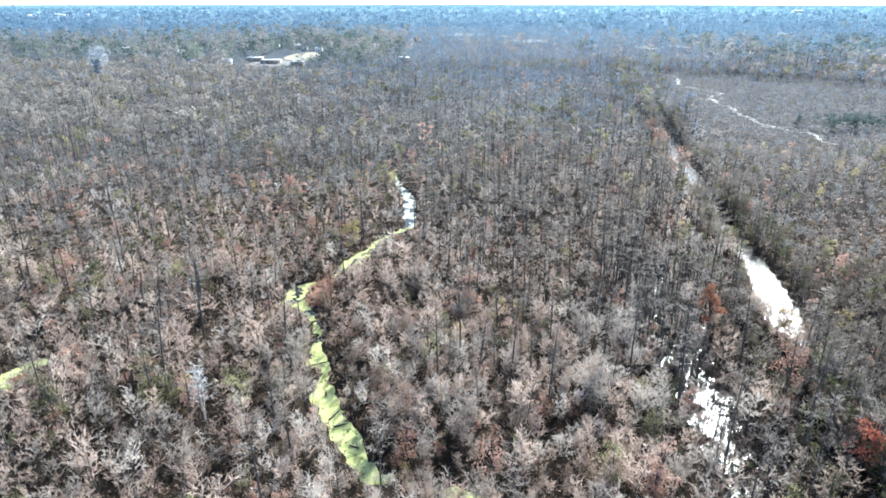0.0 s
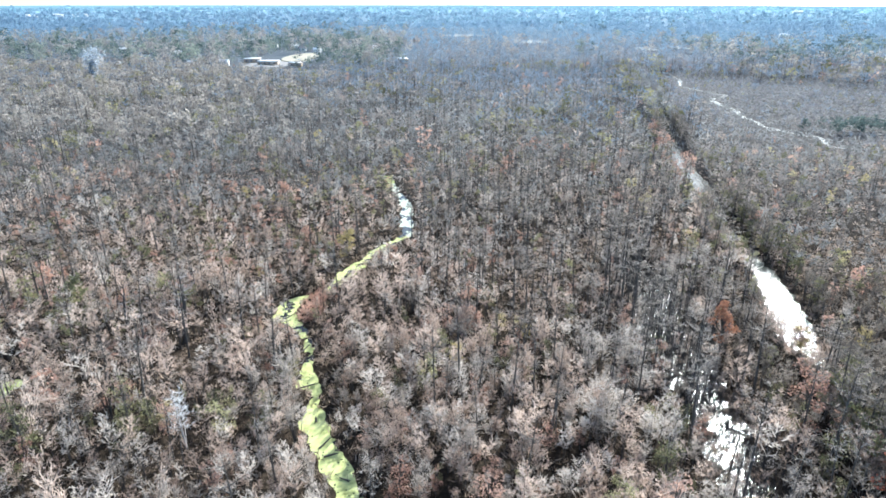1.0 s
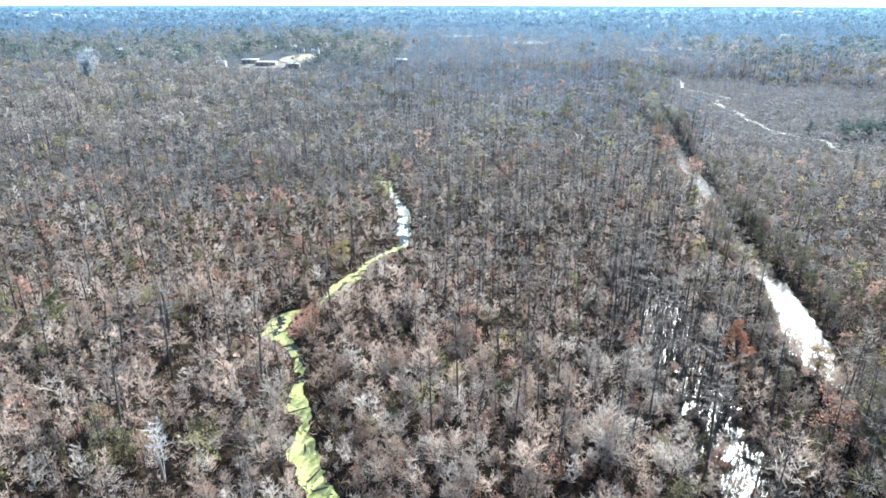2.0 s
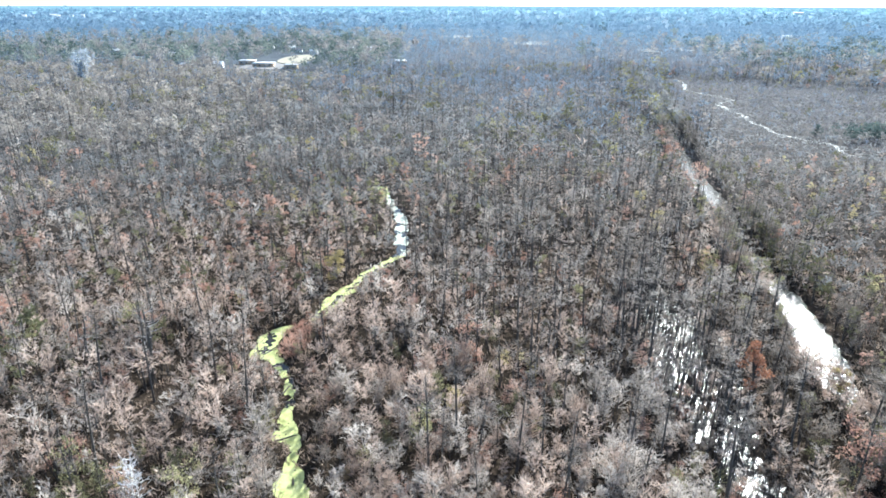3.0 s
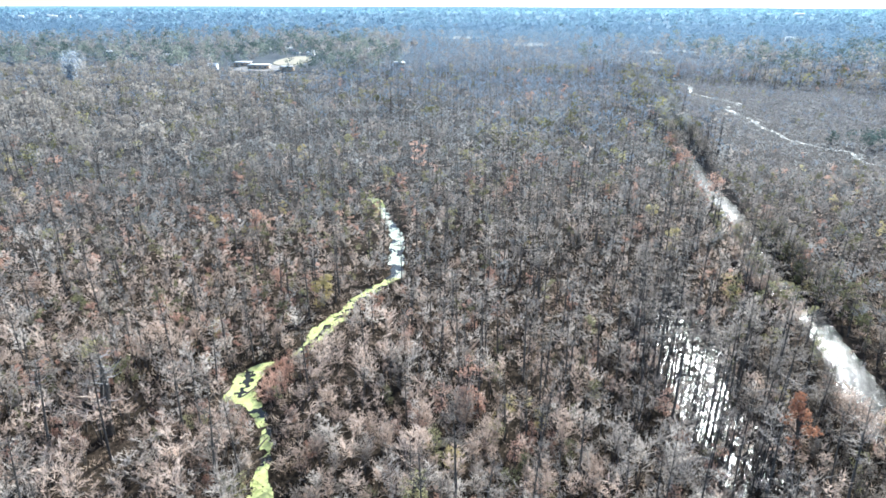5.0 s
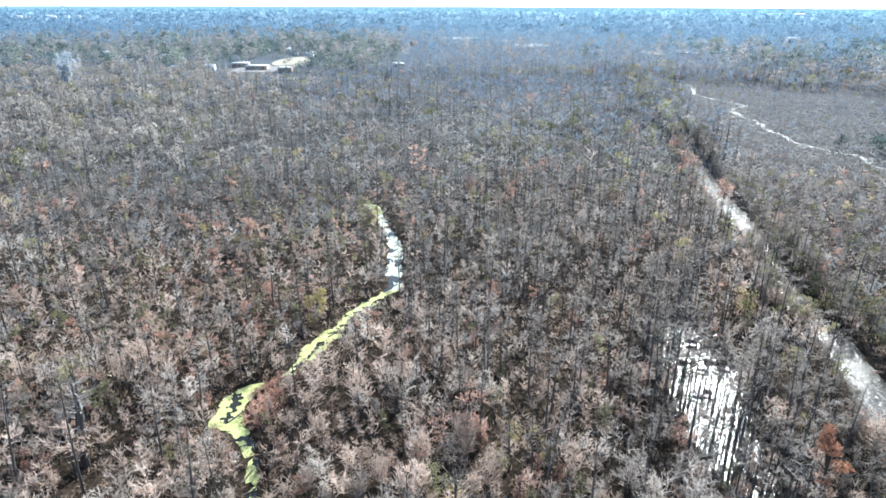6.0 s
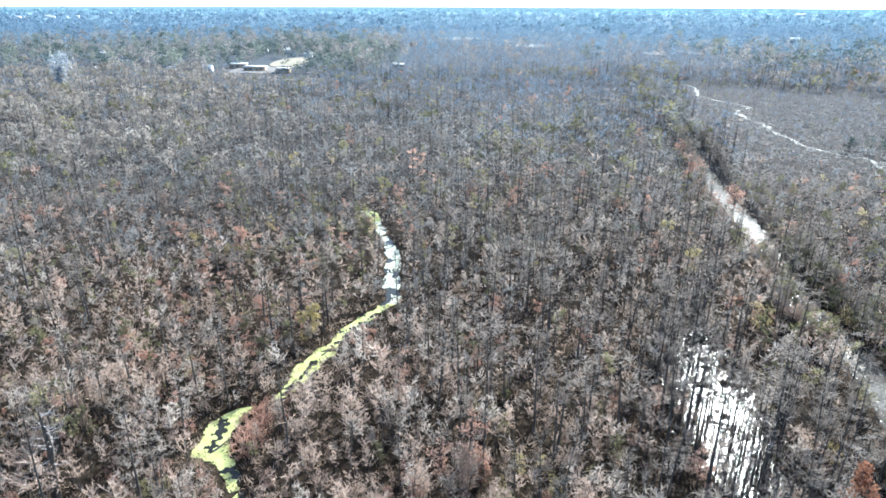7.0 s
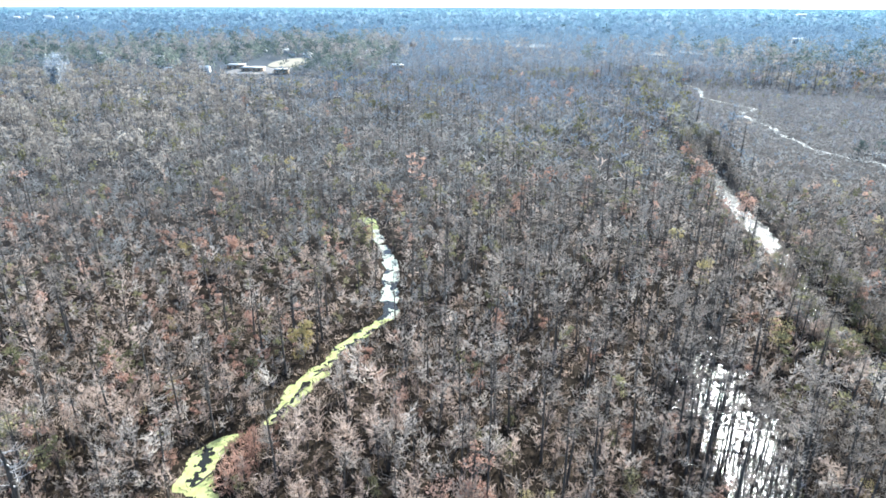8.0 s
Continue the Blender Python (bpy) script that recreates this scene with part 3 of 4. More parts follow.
SHEDS = [(1690, 3206, 20, 8), (565, 1101, 7, 3), (588, 1120, 5, 3), (-1500, 2360, 9, 6), (-1462, 2350, 6, 5), (-1334, 2285, 8, 6), (-1290, 2290, 6, 7), (-1250, 2290, 5, 10), (-1430, 2420, 9, 6)]


def in_lane(x, y):
    """Kept clear of trees: school, fields, and camera-aligned strips that show houses and sheds."""
    out = (np.hypot((x + 174) / 31, (y - 700) / 74) < 1) | (np.hypot((x + 169) / 22, (y - 750) / 64) < 1)
    for hx, hy in HOUSES:
        out = out | ((np.abs(x - hx * y / hy) < 5.5) & (y > hy - 26) & (y < hy + 7))
    for fx, fy, rx, ry in FIELDS:
        out = out | (np.hypot((x - fx) / rx, (y - fy) / ry) < 1)
    for hx, hy, half, _ in SHEDS:
        out = out | ((np.abs(x - hx * y / hy) < half + 5) & (y > hy * 0.86) & (y < hy + 20))
    return out


def marsh_at(x, y):
    """The open scrubby marsh beyond the canal."""
    return (x > 112 + (y - 250) * 0.22) & (y > 190) & (y < 575 - 0.55 * (x - 176) + 14 * bumps(x, y, 60.0))


# near woods: a dense brush to 130 m, then looser to 262 m
xa, ya = jittered(2.2, 36, 132)
xb, yb = jittered(2.85, 132, 262)
x, y = np.concatenate([xa, xb]), np.concatenate([ya, yb])
keep = (shore(x, y) > np.where(x < 20, 0.0, 0.4)) & ((flood(x, y) > 0.3) | (rng.uniform(size=len(x)) < np.where(flood(x, y) < -1.5, np.where(flood_heart(x, y), 0.12, 0.6), 0.95) + 0.3 * bumps(x, y, 20.0))) & (rng.uniform(size=len(x)) < 0.97 + 0.15 * bumps(x, y, 12.0))
keep &= (np.hypot(x + 38.6, y - 72.0) > 3.6) & (np.hypot((x + 29.6) / 2.2, (y - 121) / 6) > 1) & (np.hypot((x + 47.6) / 3.6, (y - 99.5) / 8.5) > 1)
keep &= rng.uniform(size=len(x)) > 0.45 * np.exp(-((x - 34) / 30) ** 2 - ((y - 170) / 50) ** 2)
x, y = x[keep], y[keep]
size = np.clip(np.where(y < 132, 0.78, 0.85) * np.exp(rng.normal(size=len(x)) * np.where(y < 132, 0.3, 0.24)), 0.35, np.where(y < 132, 1.6, 1.25)) * (1 + 0.22 * bumps(x, y, 22.0))
size = np.where(flood(x, y) < -1.5, np.where(flood_heart(x, y), 0.32, 0.6) * size, size)
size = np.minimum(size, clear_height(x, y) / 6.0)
ok = size > 0.2
x, y, size = x[ok], y[ok], size[ok]
kind_of = kinds(x, y, len(x))
near_order = np.hypot(x, y - 75)

SAPLINGS = [sapling_shape(6.0, 430, 0.07, rng.integers(3, 6), rng.uniform(0.13, 0.22), 0.19) for _ in range(12)]
SAPLINGS_FULL = [merged(sapling_shape(6.0, 215, 0.085, rng.integers(3, 6), rng.uniform(0.13, 0.22), 0.19)) for _ in range(14)]
SAPLINGS_LIGHT = [slim(sapling_shape(6.0, 126, 0.12, 3, rng.uniform(0.13, 0.22), 0.2), 6.0) for _ in range(10)]
LEAFY = [leafy_shape(6.2, 620, 0.1, 0.12, 0.23, 17) for _ in range(6)]
LEAFY_LIGHT = [leafy_shape(6.2, 160, 0.2, 0.12, 0.23, 7)[1] for _ in range(6)]
for code, name, count, heavy, light in ((0, "bare_sapling", 300, SAPLINGS, SAPLINGS_LIGHT), (1, "tawny_sapling", 300, SAPLINGS[::-1], SAPLINGS_LIGHT),
                                        (2, "red_maple", 110, LEAFY, LEAFY_LIGHT), (3, "olive_shrub", 110, LEAFY[1:], LEAFY_LIGHT),
                                        (4, "golden_shrub", 20, LEAFY[2:], LEAFY_LIGHT)):
    idx = np.where(kind_of == code)[0]
    idx = idx[np.argsort(near_order[idx])]
    sp = spots_of(x[idx], y[idx], size[idx])
    planted(name, heavy, sp[:count])
    rest = sp[count:]
    words = "dense thicket of " + LABELS[name].split(" in ")[0].split(" among ")[0]
    if code < 2:
        bank = rest[:, 0] > 53
        scattered(name + "_thicket", SAPLINGS_FULL, rest[(rest[:, 1] < 132) & ~bank], TWIGS[name], words, "thicket")
        scattered(name + "_bank_thicket", SAPLINGS_FULL, rest[(rest[:, 1] < 132) & bank], CANAL_TWIG, "dense dun thicket of bare saplings by the canal", "thicket")
        rest = rest[rest[:, 1] >= 132]
    if code < 2:
        # more of the haze-greyed twigs with distance, and beyond the canal
        greyed = rng.uniform(size=len(rest)) < np.clip((rest[:, 1] - 115 + 90 * (rest[:, 0] > np.interp(rest[:, 1], CANAL[:, 1], CANAL[:, 0]) + 6)) / 130, 0, 1)
        scattered(name + "_ashen_brush", light, rest[greyed], (MID_TWIG, MID_TAWNY)[code], words, "thicket")
        rest = rest[~greyed]
    scattered(name + "_brush", light, rest, TWIGS[name], words, "thicket")

# low dry scrub on the banks and in the gaps
x, y = jittered(1.6, 40, 175)
gap = np.minimum(shore(x, y), flood(x, y) + 1.5)
keep = (gap > -0.35) & (rng.uniform(size=len(x)) < np.where(gap < 6, 0.85, 0.75 * (y < 172)))
x, y = x[keep], y[keep]
TUFTS = []
for k in range(6):
    n = 12
    st = rng.normal(size=(n, 3)) * (0.35, 0.35, 0)
    TUFTS.append(slivers(st, unit(rng.normal(size=(n, 3)) * (0.8, 0.8, 0.2) + (0, 0, 0.8)) * rng.uniform(0.4, 1.1, (n, 1)), np.full(n, 0.14)))
scattered("bank_scrub", TUFTS, spots_of(x, y, rng.uniform(0.5, 1.4, len(x))), SCRUB, "low dry tan scrub and fallen leaves on the swamp banks", "scrub")

x, y = jittered(0.75, 112, 132)
keep = (np.hypot((x + 29.6) / 2.4, (y - 121) / 6.5) < 1 + 0.2 * bumps(x, y, 4.0)) & (shore(x, y) > -0.2)
scattered("island_scrub", TUFTS, spots_of(x[keep], y[keep], rng.uniform(0.6, 1.5, keep.sum())), RUST_LEAF, "low reddish-brown scrub and fallen leaves in the creek's bend", "scrub")

# tall cypresses, near
x, y = jittered(6.2, 40, 262)
wet = flood(x, y) < 3
dens = np.where(x > np.interp(y, CANAL[:, 1], CANAL[:, 0]) + 7, -0.9, 0.0) + 0.45 + 0.5 * bumps(x, y, 70.0) + 0.35 * wet + 0.5 * np.exp(-((x - 34) / 32) ** 2 - ((y - 180) / 80) ** 2)
keep = (shore(x, y) > 0.8) & (rng.uniform(size=len(x)) < np.clip(dens, np.where(x > np.interp(y, CANAL[:, 1], CANAL[:, 0]) + 7, 0.03, 0.16), 0.9))
x, y, wet = x[keep], y[keep], wet[keep]
size = rng.uniform(0.6, 1.2, len(x)) + 0.15 * wet
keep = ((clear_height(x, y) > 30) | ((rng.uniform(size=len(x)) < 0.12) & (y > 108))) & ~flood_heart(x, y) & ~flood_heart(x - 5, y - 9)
x, y, size = x[keep], y[keep], size[keep]
order = np.argsort(np.hypot(x, y - 75))
sp = spots_of(x[order], y[order], size[order])
planted("bald_cypress", [cypress_shape(16, 26, 10, 0.06, rng.uniform(0.3, 0.5), rng.uniform(0.085, 0.12)) for _ in range(8)], sp[:300])
scattered("cypress_stand", [merged(cypress_shape(16, 14, 7, 0.1, 0.38, 0.115, 6, 4)) for _ in range(6)], sp[300:], CYPRESS_TWIG, "stand of tall bare grey cypresses in the swamp", "trees")

# the thick of the cypress wood, between the creek and the canal
x, y = jittered(5.2, 100, 245)
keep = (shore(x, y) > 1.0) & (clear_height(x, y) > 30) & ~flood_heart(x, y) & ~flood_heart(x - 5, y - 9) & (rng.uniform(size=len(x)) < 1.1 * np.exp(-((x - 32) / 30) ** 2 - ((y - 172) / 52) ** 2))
x, y = x[keep], y[keep]
scattered("cypress_wood", [merged(cypress_shape(14, 16, 7, 0.1, 0.42, 0.125, 6, 4)) for _ in range(6)], spots_of(x, y, rng.uniform(0.6, 1.15, len(x))), CYPRESS_TWIG,
          "dense wood of tall bare grey cypresses with level boughs", "trees")

# slender cypresses standing in the flood water round its open heart
x, y = jittered(3.0, 68, 162)
keep = (flood(x, y) < 1.0) & ~flood_heart(x, y) & ~flood_heart(x - 3, y - 5) & (rng.uniform(size=len(x)) < np.where(y > 96, 0.6, 0.3))
scattered("flooded_cypresses", [merged(cypress_shape(14, 12, 8, 0.08, 0.55, 0.11, 5, 4)) for _ in range(6)], spots_of(x[keep], y[keep], rng.uniform(0.6, 1.2, keep.sum())), CYPRESS_TWIG,
          "slender bare grey cypresses standing in flood water", "trees")

# taller trees lining the canal
rows = []
for side, stretches in ((-1, ((50, 89, 0.4), (147, 192, 0.9), (266, 400, 1.8), (400, 640, 2.6))), (1, ((118, 142, 2.2), (142, 204, 0.9), (204, 276, 1.3), (276, 400, 1.5), (400, 640, 2.2)))):
    for y0, y1, step in stretches:
        yy = np.arange(y0, y1, step)
        yy = yy + rng.uniform(-0.6, 0.6, len(yy)) * step
        cx, half = np.interp(yy, CANAL[:, 1], CANAL[:, 0]), np.interp(yy, CANAL[:, 1], CANAL_HALF)
        rows.append(np.stack([cx + side * (half + rng.uniform(0.3, 5.0, len(yy))), yy], -1))
rows = np.concatenate(rows)
leafed = rng.uniform(size=len(rows)) < np.where(rows[:, 1] > 205, 0.1, 0.36)
x, y = rows[:, 0], rows[:, 1]
size = rng.uniform(0.85, 1.45, len(x)) * np.interp(y, [75, 90, 104, 140, 165, 195, 210, 270, 300, 640], [1.1, 1.2, 1.0, 0.8, 1.1, 0.85, 0.55, 0.6, 1.0, 1.0])
scattered("canal_bank_trees", [merged(sapling_shape(7.5, 175, 0.09, 4, 0.17, 0.19)) for _ in range(5)] + [merged(cypress_shape(9.5, 18, 9, 0.075, 0.35, 0.14)) for _ in range(4)], spots_of(x[~leafed & (y < 330)], y[~leafed & (y < 330)], size[~leafed & (y < 330)]), CANAL_TWIG,
          "dense row of bare grey trees lining the canal", "trees")
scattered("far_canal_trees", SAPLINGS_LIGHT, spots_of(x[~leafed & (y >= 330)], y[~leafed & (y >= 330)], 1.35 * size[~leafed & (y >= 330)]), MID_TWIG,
          "far row of bare grey trees lining the canal", "trees")
scattered("canal_bank_bushes", [leafy_shape(7, 200, 0.2, 0.1, 0.24, 7)[1] for _ in range(5)], spots_of(x[leafed], y[leafed], size[leafed] * 0.9), OLIVE_LEAF,
          "olive leafy bushes lining the canal bank", "bushes")


yy = np.concatenate([np.arange(52, 112, 0.55), np.arange(144, 186, 0.7)])
cx, half = np.interp(yy, CANAL[:, 1], CANAL[:, 0]), np.interp(yy, CANAL[:, 1], CANAL_HALF)
x, y = cx - half - rng.uniform(0.2, 6.0, len(yy)), yy + rng.uniform(-0.5, 0.5, len(yy))
scattered("canal_bank_thicket", SAPLINGS_FULL, spots_of(x, y, rng.uniform(0.7, 1.25, len(x))), TAWNY_TWIG, "thick tawny brush crowding the canal bank", "thicket")


# muddy tussocks standing in the flooded wood
def tussock_shape():
    n = 9
    a = np.arange(n) * 2 * np.pi / n
    r0 = rng.uniform(0.7, 1.25, n)
    lo = np.stack([np.cos(a) * r0, np.sin(a) * r0 * 0.7, np.full(n, -0.25)], -1)
    hi = np.stack([np.cos(a) * r0 * 0.6, np.sin(a) * r0 * 0.42, rng.uniform(0.08, 0.2, n)], -1)
    v = np.concatenate([lo, hi, [(0, 0, 0.26)]])
    f = []
    for k in range(n):
        q = (k + 1) % n
        f += [(k, q, n + k), (q, n + q, n + k), (n + k, n + q, 2 * n)]
    return v, np.array(f)


x, y = jittered(1.25, 55, 178)
keep = (flood(x, y) < 2.0) & (rng.uniform(size=len(x)) < np.where(flood(x, y) > -1.2, 0.8, 0.45 + 0.5 * bumps(x, y, 16.0)))
sp = spots_of(x[keep], y[keep], np.clip(np.exp(rng.normal(size=keep.sum()) * 0.55) * 0.5, 0.15, 1.9))
sp[:, 2] = 0.0
scattered("mud_tussocks", [tussock_shape() for _ in range(6)], sp, LITTER, "dark muddy tussocks standing in shallow flood water", "tussock")
more = rng.uniform(size=len(sp)) < 0.9
sp = sp[more]
sp = sp[~flood_heart(sp[:, 0], sp[:, 1]) | (rng.uniform(size=len(sp)) < 0.6)]
sp[:, 3] = rng.uniform(0.2, 0.75, len(sp))
scattered("flood_brush", SAPLINGS_LIGHT, sp, CYPRESS_TWIG, "low dark brush growing on tussocks in flood water", "brush")
STEMS = []
for k in range(6):
    n = 9
    st = rng.normal(size=(n, 3)) * (0.5, 0.5, 0)
    STEMS.append(slivers(st, unit(rng.normal(size=(n, 3)) * (0.14, 0.14, 0.1) + (0, 0, 1)) * rng.uniform(1.2, 5.0, (n, 1)), np.full(n, 0.075)))
x, y = jittered(0.95, 55, 178)
keep = (flood(x, y) < 1.5) & (rng.uniform(size=len(x)) < 0.6 + 0.45 * bumps(x + 70, y, 11.0))
sp = spots_of(x[keep], y[keep], rng.uniform(0.5, 1.3, keep.sum()))
sp[:, 2] = -0.1
scattered("flooded_stems", STEMS, sp, BARK, "thin dark stems standing in shallow flood water", "stems")

# middle woods, 262 to 640 m
x, y = jittered(4.1, 262, 640)
keep = (shore(x, y) > 0.6) & (edge_gap(x, y, FAR_CREEK, FAR_CREEK_HALF) > 0.4)
x, y = x[keep], y[keep]
kind_of = kinds(x, y, len(x))
open_marsh = marsh_at(x, y)
tall = (rng.uniform(size=len(x)) < np.clip(0.2 + 0.2 * bumps(x, y, 90.0), 0.05, 0.42)) & (~open_marsh | (rng.uniform(size=len(x)) < 0.03))
size = rng.uniform(0.7, 1.4, len(x)) * (1 + 0.25 * bumps(x, y, 40.0))
size = np.where(open_marsh, size * 0.55, np.where(x > 120, size * 1.25, size))
kind_of[open_marsh] = np.where(rng.uniform(size=open_marsh.sum()) < 0.62, 1, kind_of[open_marsh])
pines = np.hypot((x - 214) / 32, (y - 315) / 11) < 0.8 + 0.3 * bumps(x, y, 14.0)
kind_of[pines] = 6
size = np.where(pines, 1.1, size)
tall &= ~pines
tan = ~open_marsh & ~pines & ~tall & (rng.uniform(size=len(x)) < np.clip((-x - 0.1 * y - 20) / 120, 0, 1) * np.clip((y - 260) / 140, 0, 0.4))
kind_of[tan] = 5
lemon = (x > 250) & ~open_marsh & (rng.uniform(size=len(x)) < 0.04 + 0.16 * bumps(x, y, 45.0))
kind_of[lemon] = 5
size = np.where(kind_of == 5, size * 1.25, size)
marsh = np.where(x > 120)[0]
for d in np.arange(1.0, 46.0, 1.5):
    r = np.hypot(x[marsh], y[marsh] - 20)
    qx, qy = x[marsh] * (1 + d / r), y[marsh] + (y[marsh] - 20) * d / r
    wet = edge_gap(qx, qy, FAR_CREEK, FAR_CREEK_HALF) < 0
    size[marsh] = np.where(wet, np.minimum(size[marsh], (0.3 + 0.08 * d) / 6.6), size[marsh])
tall[marsh] &= size[marsh] > 0.68
size = np.where((y > 545) & (np.abs(x / y + 0.26) < 0.08), size * 0.4, size)
lane = in_lane(x, y)
x, y, size, tall, kind_of = x[~lane], y[~lane], size[~lane], tall[~lane], kind_of[~lane]
MID = [slim(sapling_shape(6.6, 48, 0.27, 2, 0.2, 0.26), 6.6) for _ in range(7)]
MID_LEAFY = [leafy_shape(7.5, 90, 0.36, 0.12, 0.3, 7)[1] for _ in range(6)]
for code, name, light in ((0, "bare_sapling", MID), (1, "tawny_sapling", MID), (2, "red_maple", MID_LEAFY), (3, "olive_shrub", MID_LEAFY), (4, "golden_shrub", MID_LEAFY),
                          (5, "tan_crown", MID_LEAFY), (6, "dark_pine", MID_LEAFY)):
    idx = (kind_of == code) & ~tall
    words = {5: "distant woods of rounded tan and olive crowns", 6: "clump of dark green pines at the marsh"}.get(code) or "distant woods of " + " ".join(LABELS[name].split()[:4])
    if code < 2:
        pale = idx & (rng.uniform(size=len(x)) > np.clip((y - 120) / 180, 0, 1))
        scattered(name + "_pale_woods", light, spots_of(x[pale], y[pale], size[pale]), TWIGS[name], words, "woods")
        idx = idx & ~pale
        # farther off and to the right, twigs take the haze-tinted colours
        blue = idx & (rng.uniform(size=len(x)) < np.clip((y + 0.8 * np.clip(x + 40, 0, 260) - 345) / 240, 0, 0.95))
        scattered(name + "_far_edge", light, spots_of(x[blue], y[blue], size[blue]), (HAZED_TWIG, HAZED_TAWNY)[code], words, "woods")
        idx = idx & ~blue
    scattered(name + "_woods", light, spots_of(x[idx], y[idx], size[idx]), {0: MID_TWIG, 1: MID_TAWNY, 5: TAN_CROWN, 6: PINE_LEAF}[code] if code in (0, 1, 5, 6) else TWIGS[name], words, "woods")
MID_CYPRESS = [merged(cypress_shape(14, 8, 6, 0.2, 0.28, 0.12, 3, 3, False)) for _ in range(5)]
# far cypresses take the haze-tinted twig colour too
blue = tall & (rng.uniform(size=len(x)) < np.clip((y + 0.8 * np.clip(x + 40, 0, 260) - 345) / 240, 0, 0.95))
for idx, mat in ((tall & ~blue, CYPRESS_TWIG), (blue, HAZED_TWIG)):
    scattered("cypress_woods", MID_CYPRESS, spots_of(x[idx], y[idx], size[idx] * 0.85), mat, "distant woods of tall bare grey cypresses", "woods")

x, y = jittered(3.6, 258, 470)
keep = (shore(x, y) > 0.3) & (rng.uniform(size=len(x)) < 0.75)
BIG_TUFTS = []
for k in range(5):
    st = rng.normal(size=(7, 3)) * (0.8, 0.8, 0)
    BIG_TUFTS.append(slivers(st, unit(rng.normal(size=(7, 3)) * (1, 1, 0.2) + (0, 0, 0.8)) * rng.uniform(1.2, 2.6, (7, 1)), np.full(7, 0.42)))
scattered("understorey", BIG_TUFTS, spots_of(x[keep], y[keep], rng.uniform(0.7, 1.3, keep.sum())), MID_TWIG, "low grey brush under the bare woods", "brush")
x, y = jittered(2.5, 130, 260)
keep = (shore(x, y) > 0.2) & (flood(x, y) > 0) & (rng.uniform(size=len(x)) < 0.7)
scattered("low_brush", BIG_TUFTS, spots_of(x[keep], y[keep], rng.uniform(0.35, 0.7, keep.sum())), TAWNY_TWIG, "low tawny brush under the bare woods", "brush")
gx, gy = np.meshgrid(np.arange(-90, 90, 4.2), np.arange(-60, 38, 4.2))
x, y = gx.ravel() + rng.uniform(-2, 2, gx.size), gy.ravel() + rng.uniform(-2, 2, gx.size)
keep = (shore(x, y) > 0.5) & ((y > 10) | (rng.uniform(size=len(x)) < 0.8))
grey = rng.uniform(size=len(x)) < 0.6
for idx, mat, words in ((keep & grey, GREY_TWIG, "thicket of bare grey saplings in swamp mud"), (keep & ~grey, TAWNY_TWIG, "thicket of bare tawny saplings in swamp mud")):
    scattered("sapling_thicket", SAPLINGS_LIGHT, spots_of(x[idx], y[idx], rng.uniform(0.6, 1.2, idx.sum())), mat, words, "thicket")

# far woods: the town's trees on one side, bare swamp woods ahead, 640 to 1430 m
x, y = jittered(8.0, 640, 1430)
keep = ~in_lane(x, y)
x, y = x[keep], y[keep]
n = len(x)
town = (0.3 * bumps(x, y, 90.0) + 0.8 * (x < -40 - 0.1 * (y - 640)) + 0.75 * (x > 300) + 0.4 * (y > 1250)) > 0.5
size = rng.uniform(0.8, 1.4, n)
r = rng.uniform(size=n)
pine = town & (r < np.clip(0.22 + 0.85 * bumps(x, y, 75.0), 0.02, 0.92) * np.clip((y - 615) / 60, 0.3, 1))
olive = town & ~pine & (r > 0.72)
crown = ~pine & ~olive & (rng.uniform(size=n) < np.where(town, 0.8, 0.12))
tawny = ~pine & ~olive & ~crown & (rng.uniform(size=n) < 0.35)
leafy = pine | olive | crown
far_off = np.hypot(x, y) > 980
keep = rng.uniform(size=n) < np.where(leafy, np.where(far_off, 0.22, 0.36), np.where(far_off, 0.6, 0.85))
size = np.where(leafy, size * rng.uniform(1.1, 1.8, n), size)
# share of crowns in painted haze-blue, growing with distance
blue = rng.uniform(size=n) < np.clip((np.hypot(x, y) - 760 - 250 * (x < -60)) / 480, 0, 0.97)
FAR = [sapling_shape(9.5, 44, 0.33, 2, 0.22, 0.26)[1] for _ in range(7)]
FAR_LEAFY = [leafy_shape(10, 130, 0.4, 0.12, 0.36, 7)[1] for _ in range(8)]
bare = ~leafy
for name, idx, light, mat, words in (("far_grey_woods", bare & ~tawny & ~blue, FAR, HAZED_TWIG, "far bare grey woodland with haze painted into its colour"), ("far_tawny_woods", tawny & ~blue, FAR, HAZED_TAWNY, "far bare tawny woodland with haze painted into its colour"),
                                     ("far_olive_woods", olive & ~blue, FAR_LEAFY, HAZED_OLIVE, "far olive-green trees, paled for haze, among the town's houses"),
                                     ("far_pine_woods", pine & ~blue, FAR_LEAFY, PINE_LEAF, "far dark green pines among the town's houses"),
                                     ("far_tan_woods", crown & ~blue, FAR_LEAFY, HAZED_TAN, "far rounded tan crowns, greyed for haze, among the town's houses"),
                                     ("blue_bare_woods", bare & blue, FAR, HAZE_BLUE_WOODS, "far bare woodland tinted haze-blue towards the horizon"),
                                     ("blue_leafy_woods", leafy & blue, FAR_LEAFY, HAZE_BLUE_WOODS, "far leafy woodland tinted haze-blue towards the horizon")):
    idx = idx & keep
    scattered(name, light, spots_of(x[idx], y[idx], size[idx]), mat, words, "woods")

